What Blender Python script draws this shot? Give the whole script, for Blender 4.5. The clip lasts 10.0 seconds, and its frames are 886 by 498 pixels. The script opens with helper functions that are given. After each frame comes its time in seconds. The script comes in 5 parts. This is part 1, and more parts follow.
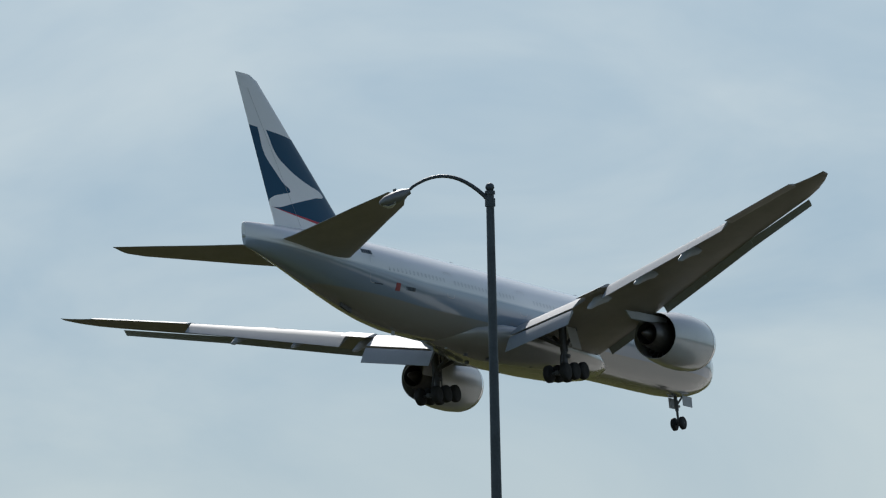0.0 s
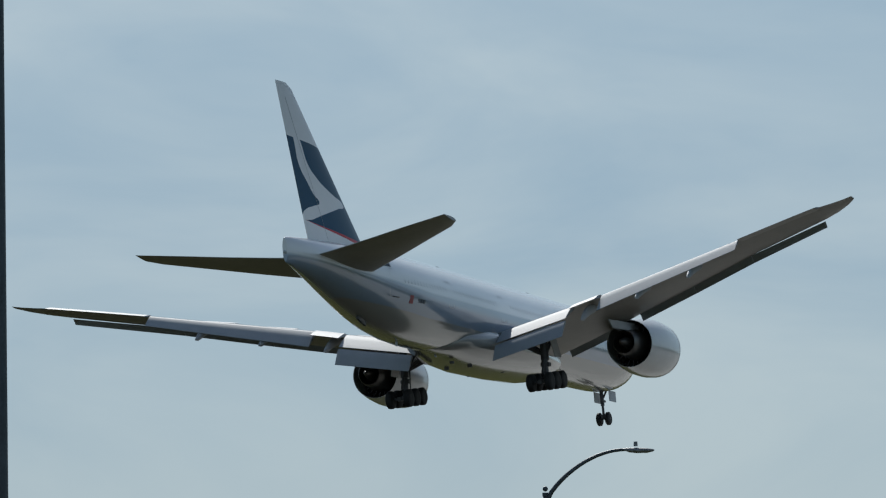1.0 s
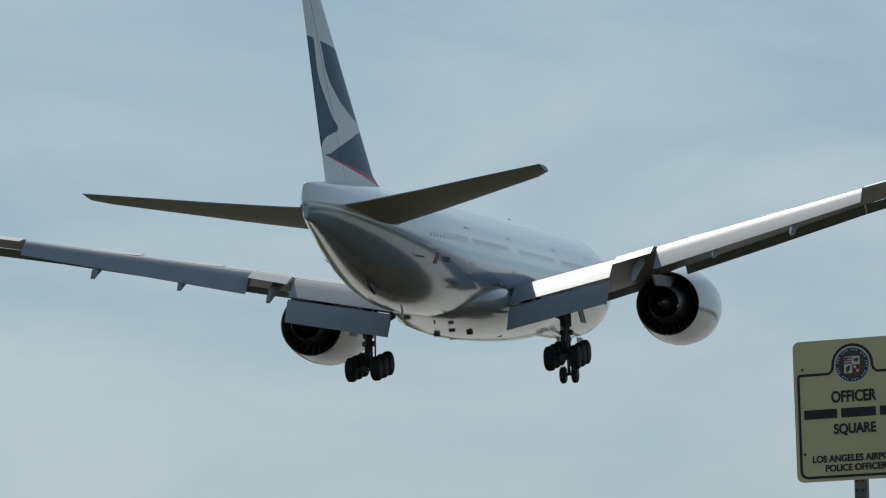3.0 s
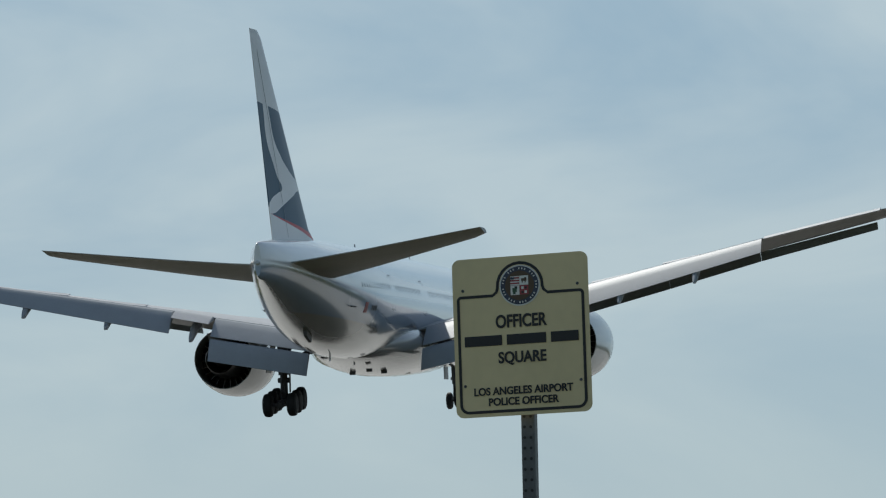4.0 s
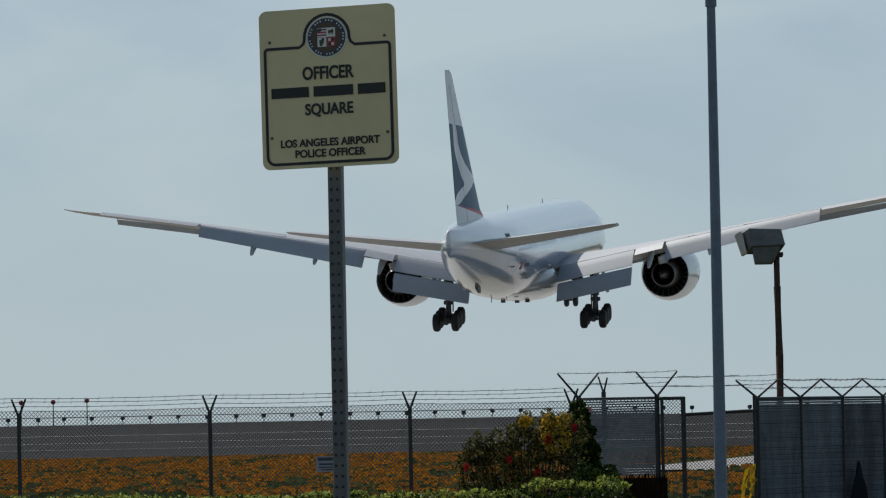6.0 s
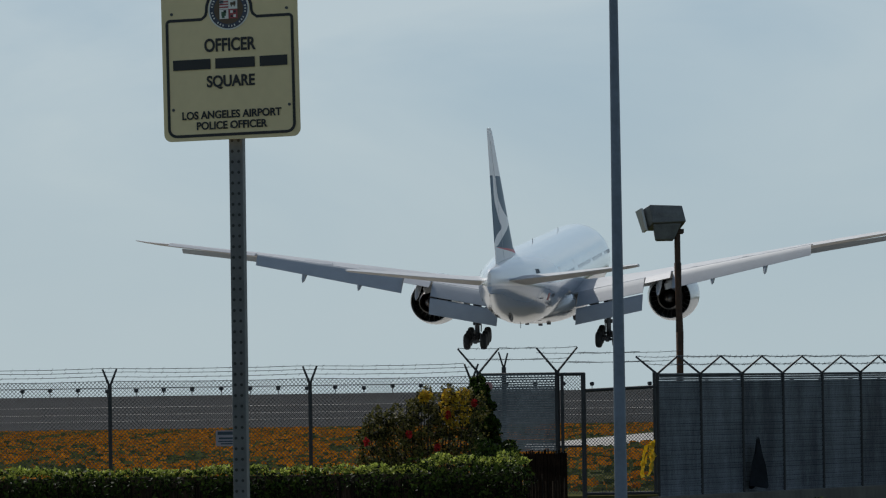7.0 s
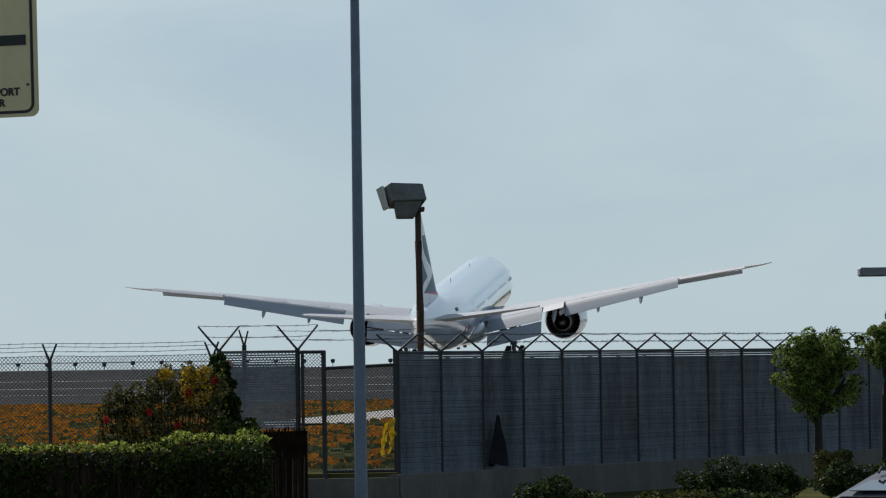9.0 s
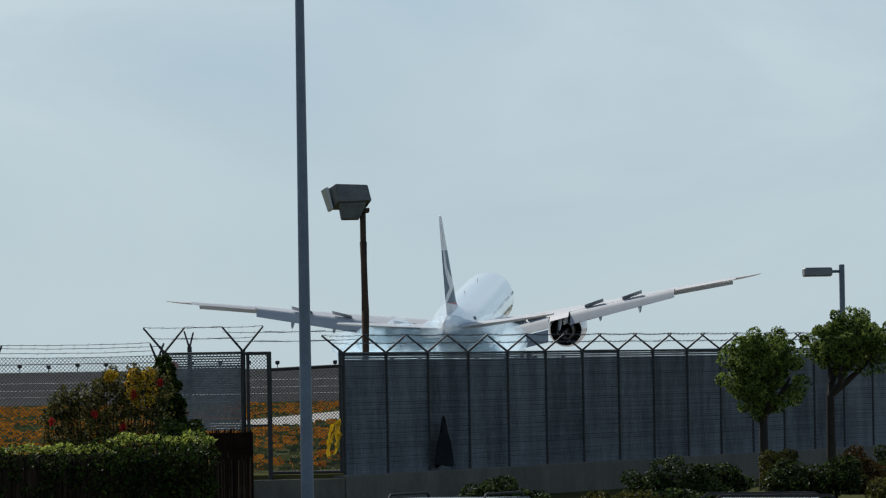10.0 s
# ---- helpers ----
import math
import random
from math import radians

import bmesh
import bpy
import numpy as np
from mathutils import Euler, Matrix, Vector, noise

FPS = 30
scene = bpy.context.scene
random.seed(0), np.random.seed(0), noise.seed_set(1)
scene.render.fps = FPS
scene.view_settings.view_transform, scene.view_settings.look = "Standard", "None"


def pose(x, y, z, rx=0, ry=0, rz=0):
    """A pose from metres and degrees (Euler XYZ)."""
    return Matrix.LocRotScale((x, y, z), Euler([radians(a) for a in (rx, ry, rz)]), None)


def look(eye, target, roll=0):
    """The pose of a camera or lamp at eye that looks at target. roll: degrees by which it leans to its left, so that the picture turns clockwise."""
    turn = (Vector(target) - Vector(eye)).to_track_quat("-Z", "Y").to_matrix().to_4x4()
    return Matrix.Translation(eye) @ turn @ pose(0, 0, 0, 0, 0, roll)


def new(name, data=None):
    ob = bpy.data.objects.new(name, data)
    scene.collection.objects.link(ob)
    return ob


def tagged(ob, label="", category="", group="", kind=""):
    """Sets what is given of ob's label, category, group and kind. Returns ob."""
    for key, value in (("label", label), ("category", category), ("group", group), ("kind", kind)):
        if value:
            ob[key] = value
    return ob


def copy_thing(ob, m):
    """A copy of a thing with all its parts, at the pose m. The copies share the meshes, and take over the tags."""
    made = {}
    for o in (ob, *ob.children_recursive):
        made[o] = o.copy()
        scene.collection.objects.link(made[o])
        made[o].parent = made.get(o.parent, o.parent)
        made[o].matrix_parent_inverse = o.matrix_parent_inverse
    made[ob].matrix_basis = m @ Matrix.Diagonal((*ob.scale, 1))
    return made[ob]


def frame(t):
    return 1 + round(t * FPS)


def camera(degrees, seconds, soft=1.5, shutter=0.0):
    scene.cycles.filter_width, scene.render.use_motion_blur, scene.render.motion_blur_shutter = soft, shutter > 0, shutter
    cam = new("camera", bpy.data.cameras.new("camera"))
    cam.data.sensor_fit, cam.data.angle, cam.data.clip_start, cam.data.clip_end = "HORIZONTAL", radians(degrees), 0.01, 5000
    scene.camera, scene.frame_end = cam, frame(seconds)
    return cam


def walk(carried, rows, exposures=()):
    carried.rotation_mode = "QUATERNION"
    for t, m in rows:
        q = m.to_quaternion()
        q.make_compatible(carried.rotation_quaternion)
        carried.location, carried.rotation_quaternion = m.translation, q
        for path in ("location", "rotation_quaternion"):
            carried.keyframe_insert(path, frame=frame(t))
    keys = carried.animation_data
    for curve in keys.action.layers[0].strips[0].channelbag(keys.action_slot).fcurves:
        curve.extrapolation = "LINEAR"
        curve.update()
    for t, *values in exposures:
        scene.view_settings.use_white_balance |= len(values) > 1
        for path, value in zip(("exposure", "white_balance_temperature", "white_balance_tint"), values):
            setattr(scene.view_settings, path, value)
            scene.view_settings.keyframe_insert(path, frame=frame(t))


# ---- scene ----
# World sun: ahead of the viewer, high, a little to the left; thin high cloud.
cam = camera(9.96, 10.0, soft=1.2)


def aim(x, y, z, bearing, pitch, lean):
    a, p = radians(bearing), radians(pitch)
    way = Vector((math.sin(a) * math.cos(p), math.cos(a) * math.cos(p), math.sin(p)))
    return look((x, y, z), Vector((x, y, z)) + way * 100, -lean)


CAMERA_ROWS = [  # seconds, x, y, z, bearing, pitch, lean
    (0, 19.27, -99.14, 1.850, -17.968, 5.350, 1.20),
    (0.2, 17.97, -92.47, 1.850, -17.244, 5.291, 1.11),
    (0.5, 16.03, -82.46, 1.850, -16.475, 4.974, 0.57),
    (0.7, 14.73, -75.78, 1.850, -15.863, 4.867, 0.62),
    (1, 12.78, -65.77, 1.850, -15.177, 4.908, 0.70),
    (1.2, 11.48, -59.10, 1.850, -14.476, 4.640, 1.00),
    (1.5, 9.53, -49.08, 1.850, -13.446, 4.398, 1.51),
    (2, 6.28, -32.40, 1.850, -12.004, 4.567, 1.40),
    (2.3, 4.32, -22.39, 1.850, -11.315, 4.823, 1.31),
    (2.5, 3.06, -15.70, 1.850, -11.020, 4.506, 1.21),
    (2.7, 2.00, -9.80, 1.850, -10.106, 4.954, 1.17),
    (3, 0.72, -2.97, 1.850, -8.287, 5.220, 1.14),
    (3.2, 0.26, -0.86, 1.851, -6.297, 5.093, 1.22),
    (4.3, -0.00, -0.00, 1.848, -2.830, 4.357, 1.16),
    (4.5, 0.01, -0.00, 1.850, -2.392, 3.788, 1.16),
    (5, 0.01, 0.00, 1.839, -2.006, 2.569, 1.25),
    (5.2, -0.00, 0.00, 1.837, -1.715, 2.474, 1.18),
    (6.3, -0.00, -0.00, 1.858, -0.800, 1.713, 0.94),
    (6.5, -0.01, 0.00, 1.842, -0.495, 1.661, 0.75),
    (7, -0.00, 0.00, 1.843, 0.006, 1.603, 0.83),
    (7.5, 0.00, 0.00, 1.844, 0.703, 1.505, 0.97),
    (8, 0.02, 0.00, 1.855, 1.489, 1.447, 0.74),
    (8.5, 0.01, -0.00, 1.864, 2.217, 1.317, 0.77),
    (9, 0.01, -0.00, 1.863, 2.919, 1.299, 0.80),
    (9.5, -0.01, -0.00, 1.850, 3.538, 1.301, 0.98),
    (10, -0.01, -0.00, 1.850, 3.550, 1.308, 0.96),
]
PLANE_ROWS = [  # seconds, x, y, z, heading, pitch, bank
    (0, -94.87, 265.18, 32.39, 10.80, -3.33, -6.10),
    (0.5, -90.87, 288.01, 30.67, 6.91, -2.35, -5.16),
    (1, -83.17, 295.34, 28.62, 4.80, -1.54, -4.77),
    (1.5, -73.20, 291.99, 26.34, 3.37, -0.59, -4.52),
    (2, -62.78, 285.55, 24.90, 2.55, 0.19, -4.47),
    (2.5, -53.29, 275.09, 23.76, 2.06, 1.15, -3.15),
    (3, -37.95, 270.02, 26.05, 3.64, 2.09, -1.28),
    (3.2, -31.68, 260.95, 25.49, 4.30, 2.35, -0.50),
    (4.3, -18.30, 305.71, 21.54, 5.25, 2.49, -1.37),
    (4.5, -16.56, 316.10, 20.74, 5.43, 2.34, -1.39),
    (5, -11.66, 340.84, 18.75, 6.48, 2.32, -0.54),
    (5.2, -9.60, 349.74, 18.00, 6.55, 2.47, -0.76),
    (6.3, 1.37, 391.35, 13.25, 7.49, 3.81, 0.09),
    (6.5, 3.31, 402.89, 12.81, 7.45, 3.76, 0.06),
    (7, 8.20, 422.50, 11.34, 7.35, 4.37, -0.04),
    (7.5, 13.09, 452.01, 10.19, 7.98, 5.01, -0.24),
    (8, 17.90, 472.45, 9.25, 7.71, 5.83, -1.30),
    (8.5, 22.87, 495.69, 8.24, 7.58, 5.81, -1.11),
    (9, 27.66, 514.38, 7.68, 8.77, 5.32, -1.30),
    (9.5, 32.75, 538.16, 7.43, 8.14, 5.07, -1.24),
    (10, 37.54, 558.91, 7.07, 8.03, 4.87, -1.63),
]

walk(cam, [(t, aim(*r)) for t, *r in CAMERA_ROWS], exposures=[(0, 0.06, 6500, 10), (0.5, -0.1, 6430, 9), (1.0, -0.14, 6300, 8), (1.5, -0.19, 6080, 5), (2.0, -0.15, 6100, 4), (2.5, -0.13, 6280, 3), (3.0, -0.1, 6450, 7), (4.5, -0.03, 6450, 7), (5.0, -0.1, 6500, 10), (7.0, -0.05, 6500, 10), (8.0, 0.0, 6500, 10), (10, 0.16, 6500, 10)])

# ---------------------------------------------------------------- light
SUN_EL, SUN_AZ = 39.0, -24.0  # degrees; bearing clockwise from +y
world = bpy.data.worlds.new("sky")
scene.world = world
world.use_nodes = True
wt = world.node_tree
wt.nodes.clear()


def wnode(kind, **kw):
    n = wt.nodes.new(kind)
    for k, v in kw.items():
        n.inputs[k].default_value = v
    return n


sky = wt.nodes.new("ShaderNodeTexSky")
sky.sky_type = "NISHITA"
sky.sun_disc = False
sky.sun_elevation, sky.sun_rotation = radians(SUN_EL), radians(SUN_AZ)
sky.air_density, sky.dust_density, sky.ozone_density = 1.0, 1.5, 2.0
tc = wt.nodes.new("ShaderNodeTexCoord")
mp = wt.nodes.new("ShaderNodeMapping")
mp.inputs["Scale"].default_value = (7.0, 7.0, 17.0)
mp.inputs["Rotation"].default_value = (0.0, radians(24), 0.0)
n1 = wnode("ShaderNodeTexNoise", Scale=1.3, Detail=5.0, Roughness=0.55, Distortion=0.6)
rp = wt.nodes.new("ShaderNodeValToRGB")
rp.color_ramp.elements[0].position, rp.color_ramp.elements[0].color = 0.34, (0.30, 0.44, 0.565, 1)
rp.color_ramp.elements[1].position, rp.color_ramp.elements[1].color = 0.66, (0.462, 0.572, 0.645, 1)
# towards the horizon the veil is an even pale grey-blue
sep = wt.nodes.new("ShaderNodeSeparateXYZ")
mr = wt.nodes.new("ShaderNodeMapRange")
mr.inputs["From Min"].default_value, mr.inputs["From Max"].default_value = 0.0, 0.085
low = wt.nodes.new("ShaderNodeMixRGB")
low.inputs[1].default_value = (0.44, 0.567, 0.632, 1)
veil = wnode("ShaderNodeMixRGB", Fac=0.86)
s1 = wnode("ShaderNodeBackground", Strength=0.07)
s2 = wnode("ShaderNodeBackground", Strength=1.0)
mixs = wnode("ShaderNodeMixShader", Fac=0.87)
# the veil is thick near the horizon and thins towards a clear zenith
thin = wt.nodes.new("ShaderNodeMapRange")
thin.interpolation_type = "SMOOTHSTEP"
thin.inputs["From Min"].default_value, thin.inputs["From Max"].default_value = 0.16, 0.62
thin.inputs["To Min"].default_value, thin.inputs["To Max"].default_value = 0.87, 0.06
out = wt.nodes.new("ShaderNodeOutputWorld")
L = wt.links.new
L(tc.outputs["Generated"], mp.inputs["Vector"])
L(mp.outputs[0], n1.inputs["Vector"])
L(n1.outputs[0], rp.inputs[0])
L(tc.outputs["Generated"], sep.inputs[0])
L(sep.outputs["Z"], mr.inputs[0])
L(sep.outputs["Z"], thin.inputs[0])
L(thin.outputs[0], mixs.inputs[0])
L(mr.outputs[0], low.inputs[0])
L(rp.outputs[0], low.inputs[2])
L(sky.outputs[0], s1.inputs[0])
L(low.outputs[0], s2.inputs[0])
L(s1.outputs[0], mixs.inputs[1])
L(s2.outputs[0], mixs.inputs[2])
L(mixs.outputs[0], out.inputs[0])

sun = new("sun", bpy.data.lights.new("sun", "SUN"))
sun.data.energy, sun.data.angle, sun.data.color = 3.6, radians(0.8), (1.0, 0.97, 0.92)
ea, aa = radians(SUN_EL), radians(SUN_AZ)
sun_way = Vector((math.sin(aa) * math.cos(ea), math.cos(aa) * math.cos(ea), math.sin(ea)))
sun.matrix_world = look(sun_way * 200, (0, 0, 0))


# ---------------------------------------------------------------- materials
def material(name, colour, rough=0.6, metal=0.0, var=0.12, scale=3.0, bump=0.0, bump_scale=40.0, colour2=None, coat=0.0,
             spread=(0.35, 0.65), per_object=0.0, per_island=0.0, stretch=(1, 1, 1), spec=0.5):
    """A principled material with colour variation at two scales and fine relief, in object space."""
    m = bpy.data.materials.new(name)
    m.use_nodes = True
    t = m.node_tree
    b = t.nodes["Principled BSDF"]
    b.inputs["Roughness"].default_value, b.inputs["Metallic"].default_value = rough, metal
    b.inputs["Coat Weight"].default_value, b.inputs["Specular IOR Level"].default_value = coat, spec
    co = t.nodes.new("ShaderNodeTexCoord")
    ma = t.nodes.new("ShaderNodeMapping")
    ma.inputs["Scale"].default_value = stretch
    t.links.new(co.outputs["Object"], ma.inputs[0])
    big, fine = t.nodes.new("ShaderNodeTexNoise"), t.nodes.new("ShaderNodeTexNoise")
    big.inputs["Scale"].default_value, big.inputs["Detail"].default_value = scale, 5
    fine.inputs["Scale"].default_value, fine.inputs["Detail"].default_value = scale * 9, 3
    t.links.new(ma.outputs[0], big.inputs["Vector"])
    t.links.new(ma.outputs[0], fine.inputs["Vector"])
    add = t.nodes.new("ShaderNodeMath")
    add.operation = "MULTIPLY_ADD"
    add.inputs[1].default_value = 0.35
    t.links.new(fine.outputs[0], add.inputs[0])
    sub = t.nodes.new("ShaderNodeMath")
    sub.operation = "MULTIPLY"
    sub.inputs[1].default_value = 0.65
    t.links.new(big.outputs[0], sub.inputs[0])
    t.links.new(sub.outputs[0], add.inputs[2])
    fac = add.outputs[0]
    for node, socket, amount in (("ShaderNodeObjectInfo", "Random", per_object), ("ShaderNodeNewGeometry", "Random Per Island", per_island)):
        if not amount:
            continue
        src, a2, a3 = t.nodes.new(node), t.nodes.new("ShaderNodeMath"), t.nodes.new("ShaderNodeMath")
        a2.operation, a2.inputs[1].default_value = "MULTIPLY_ADD", amount
        t.links.new(src.outputs[socket], a2.inputs[0])
        t.links.new(fac, a2.inputs[2])
        a3.operation, a3.inputs[1].default_value = "SUBTRACT", amount / 2
        t.links.new(a2.outputs[0], a3.inputs[0])
        fac = a3.outputs[0]
        if node == "ShaderNodeObjectInfo":
            # each object takes its own piece of the pattern
            mul = t.nodes.new("ShaderNodeMath")
            mul.operation, mul.inputs[1].default_value = "MULTIPLY", 37.0
            t.links.new(src.outputs[socket], mul.inputs[0])
            t.links.new(mul.outputs[0], ma.inputs["Location"])
    ramp = t.nodes.new("ShaderNodeValToRGB")
    c2 = colour2 or tuple(c * (1 - var * 2) for c in colour)
    ramp.color_ramp.elements[0].position, ramp.color_ramp.elements[0].color = spread[0], (*c2, 1)
    ramp.color_ramp.elements[1].position, ramp.color_ramp.elements[1].color = spread[1], (*colour, 1)
    t.links.new(fac, ramp.inputs[0])
    t.links.new(ramp.outputs[0], b.inputs["Base Color"])
    if bump:
        bn, bu = t.nodes.new("ShaderNodeTexNoise"), t.nodes.new("ShaderNodeBump")
        bn.inputs["Scale"].default_value = bump_scale
        bu.inputs["Strength"].default_value, bu.inputs["Distance"].default_value = bump, 0.02
        t.links.new(co.outputs["Object"], bn.inputs["Vector"])
        t.links.new(bn.outputs[0], bu.inputs["Height"])
        t.links.new(bu.outputs[0], b.inputs["Normal"])
    return m


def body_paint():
    """Airliner hull: white above, grey below with reflections painted in, parted by height."""
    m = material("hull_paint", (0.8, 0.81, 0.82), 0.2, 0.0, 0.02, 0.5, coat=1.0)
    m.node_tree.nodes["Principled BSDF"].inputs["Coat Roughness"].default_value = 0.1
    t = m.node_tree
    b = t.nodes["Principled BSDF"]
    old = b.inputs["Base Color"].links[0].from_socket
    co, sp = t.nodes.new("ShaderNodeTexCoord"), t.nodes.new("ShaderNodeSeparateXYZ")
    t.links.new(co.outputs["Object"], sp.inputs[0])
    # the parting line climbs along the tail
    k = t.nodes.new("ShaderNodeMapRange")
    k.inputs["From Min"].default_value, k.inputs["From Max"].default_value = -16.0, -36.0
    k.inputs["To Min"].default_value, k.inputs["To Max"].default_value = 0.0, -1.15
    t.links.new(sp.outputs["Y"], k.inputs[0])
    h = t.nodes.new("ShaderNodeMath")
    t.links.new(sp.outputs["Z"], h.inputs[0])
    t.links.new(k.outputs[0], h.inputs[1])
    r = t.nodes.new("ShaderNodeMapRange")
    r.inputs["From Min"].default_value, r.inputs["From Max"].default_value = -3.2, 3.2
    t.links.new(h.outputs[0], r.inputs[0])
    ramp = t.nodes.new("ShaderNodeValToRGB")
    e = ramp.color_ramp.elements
    # lower grey paint, tinted olive for ground and blue for sky reflections
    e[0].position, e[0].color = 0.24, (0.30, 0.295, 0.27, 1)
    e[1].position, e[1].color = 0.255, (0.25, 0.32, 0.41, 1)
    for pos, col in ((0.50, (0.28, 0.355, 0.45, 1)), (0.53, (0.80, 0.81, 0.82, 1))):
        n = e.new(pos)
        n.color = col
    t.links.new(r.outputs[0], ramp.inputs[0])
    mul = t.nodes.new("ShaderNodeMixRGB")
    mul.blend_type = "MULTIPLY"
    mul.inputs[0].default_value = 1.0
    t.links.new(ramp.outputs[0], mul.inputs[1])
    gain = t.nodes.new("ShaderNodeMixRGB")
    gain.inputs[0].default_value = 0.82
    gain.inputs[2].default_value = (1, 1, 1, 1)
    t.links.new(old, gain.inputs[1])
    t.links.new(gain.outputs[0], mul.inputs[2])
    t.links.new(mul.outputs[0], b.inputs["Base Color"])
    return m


def fin_paint():
    """White fin with a blue field, a pale brush-stroke emblem and a red line, drawn by fin coordinates."""
    m = material("fin_paint", (0.78, 0.79, 0.8), 0.35, 0.0, 0.02, 0.5, spec=0.08)
    t = m.node_tree
    b = t.nodes["Principled BSDF"]
    co, sp = t.nodes.new("ShaderNodeTexCoord"), t.nodes.new("ShaderNodeSeparateXYZ")
    t.links.new(co.outputs["Object"], sp.inputs[0])

    def math_(op, a, c):
        n = t.nodes.new("ShaderNodeMath")
        n.operation = op
        for i, v in enumerate((a, c)):
            if isinstance(v, (int, float)):
                n.inputs[i].default_value = v
            else:
                t.links.new(v, n.inputs[i])
        return n.outputs[0]

    y, z = sp.outputs["Y"], sp.outputs["Z"]
    v = math_("DIVIDE", math_("SUBTRACT", z, 2.6), 10.5)
    te = math_("ADD", math_("MULTIPLY", v, FIN_TE[1] - FIN_TE[0]), FIN_TE[0])
    le = math_("ADD", math_("MULTIPLY", v, FIN_LE[1] - FIN_LE[0]), FIN_LE[0])
    u = math_("DIVIDE", math_("SUBTRACT", y, te), math_("SUBTRACT", le, te))

    def curve(points):
        n = t.nodes.new("ShaderNodeFloatCurve")
        c = n.mapping.curves[0]
        c.points[0].location, c.points[1].location = points[0], points[-1]
        for p in points[1:-1]:
            c.points.new(*p)
        for p in c.points:
            p.handle_type = "AUTO"
        n.mapping.update()
        t.links.new(v, n.inputs["Value"])
        return n.outputs[0]

    left = curve([(0, 0.0), (0.165, 0.0), (0.2, 0.06), (0.24, 0.24), (0.27, 0.35), (0.31, 0.29), (0.38, 0.23), (0.5, 0.14), (0.62, 0.17), (0.75, 0.2), (1, 0.2)])
    right = curve([(0, 0.0), (0.12, 0.0), (0.14, 0.12), (0.18, 0.30), (0.22, 0.50), (0.26, 0.72), (0.295, 0.9), (0.334, 0.75), (0.37, 0.6), (0.425, 0.47), (0.51, 0.36), (0.635, 0.36), (0.75, 0.34), (1, 0.33)])
    brush = math_("MULTIPLY", math_("GREATER_THAN", u, left), math_("LESS_THAN", u, right))
    lowv = math_("SUBTRACT", 0.135, math_("MULTIPLY", u, 0.075))
    field = math_("MULTIPLY", math_("GREATER_THAN", v, lowv), math_("LESS_THAN", v, math_("SUBTRACT", 0.665, math_("MULTIPLY", u, 0.03))))
    blue = math_("MULTIPLY", field, math_("SUBTRACT", 1.0, brush))
    red = math_("MULTIPLY", math_("LESS_THAN", v, lowv), math_("GREATER_THAN", v, math_("SUBTRACT", lowv, math_("MULTIPLY", u, 0.034))))
    base = b.inputs["Base Color"].links[0].from_socket
    for f, col in ((blue, (0.008, 0.062, 0.125, 1)), (red, (0.50, 0.05, 0.07, 1))):
        mix = t.nodes.new("ShaderNodeMixRGB")
        mix.inputs[2].default_value = col
        t.links.new(f, mix.inputs[0])
        t.links.new(base, mix.inputs[1])
        base = mix.outputs[0]
    t.links.new(base, b.inputs["Base Color"])
    return m


FIN_TE, FIN_LE = (-31.9, -35.75), (-20.9, -33.15)  # y of trailing and leading edge at the fin's foot and tip
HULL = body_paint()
FIN = fin_paint()
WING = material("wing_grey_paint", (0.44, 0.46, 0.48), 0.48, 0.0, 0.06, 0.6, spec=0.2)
# the wing grey, darkened and warmed for underside shade and ground bounce
UNDER = material("shaded_underside_grey", (0.36, 0.335, 0.30), 0.45, 0.0, 0.08, 0.6)
FLAP = material("flap_light_grey", (0.36, 0.39, 0.415), 0.48, 0.0, 0.05, 0.8, spec=0.12)
COWL = material("engine_cowl_paint", (0.62, 0.63, 0.63), 0.2, 0.1, 0.05, 0.7, coat=0.3)
LIP = material("bare_metal_lip", (0.75, 0.75, 0.76), 0.25, 1.0, 0.05)
CORE = material("exhaust_metal", (0.16, 0.15, 0.14), 0.42, 0.8, 0.15, 2.0)
SOOT = material("dark_duct_liner", (0.02, 0.02, 0.022), 0.7, 0.0, 0.2, 2.0)
TYRE = material("tyre_rubber", (0.016, 0.016, 0.017), 0.75, 0.0, 0.2, 4.0)
STRUT = material("gear_leg_grey", (0.09, 0.09, 0.095), 0.5, 0.2, 0.15, 3.0)
PANE_DARK = material("window_acrylic_dark", (0.62, 0.635, 0.655), 0.25, 0.0, 0.1)
RED = material("red_marking", (0.33, 0.045, 0.05), 0.4, 0.0, 0.05)
INK = material("dark_marking", (0.03, 0.05, 0.07), 0.5, 0.0, 0.05)
POLE_A = material("painted_lamp_pole_blue_grey", (0.075, 0.095, 0.115), 0.55, 0.2, 0.2, 2.0, bump=0.1)
POLE_C = material("galvanised_pole_blue_grey", (0.16, 0.20, 0.25), 0.5, 0.35, 0.15, 1.5, bump=0.1)
LAMP_HEAD = material("cast_lamp_housing", (0.22, 0.23, 0.24), 0.5, 0.3, 0.12, 4.0)
GLASS_LENS = material("lamp_lens", (0.55, 0.57, 0.58), 0.15, 0.0, 0.05)
SIGN = material("sign_tan_sheet", (0.77, 0.63, 0.36), 0.45, 0.0, 0.06, 2.0)
BLACK = material("sign_black_print", (0.012, 0.012, 0.014), 0.5, 0.0, 0.1)
WHITE = material("white_print", (0.75, 0.74, 0.7), 0.5, 0.0, 0.04)
NAVY = material("seal_navy", (0.045, 0.055, 0.09), 0.5, 0.0, 0.1)
BROWN = material("seal_brown", (0.10, 0.06, 0.03), 0.5, 0.0, 0.1)
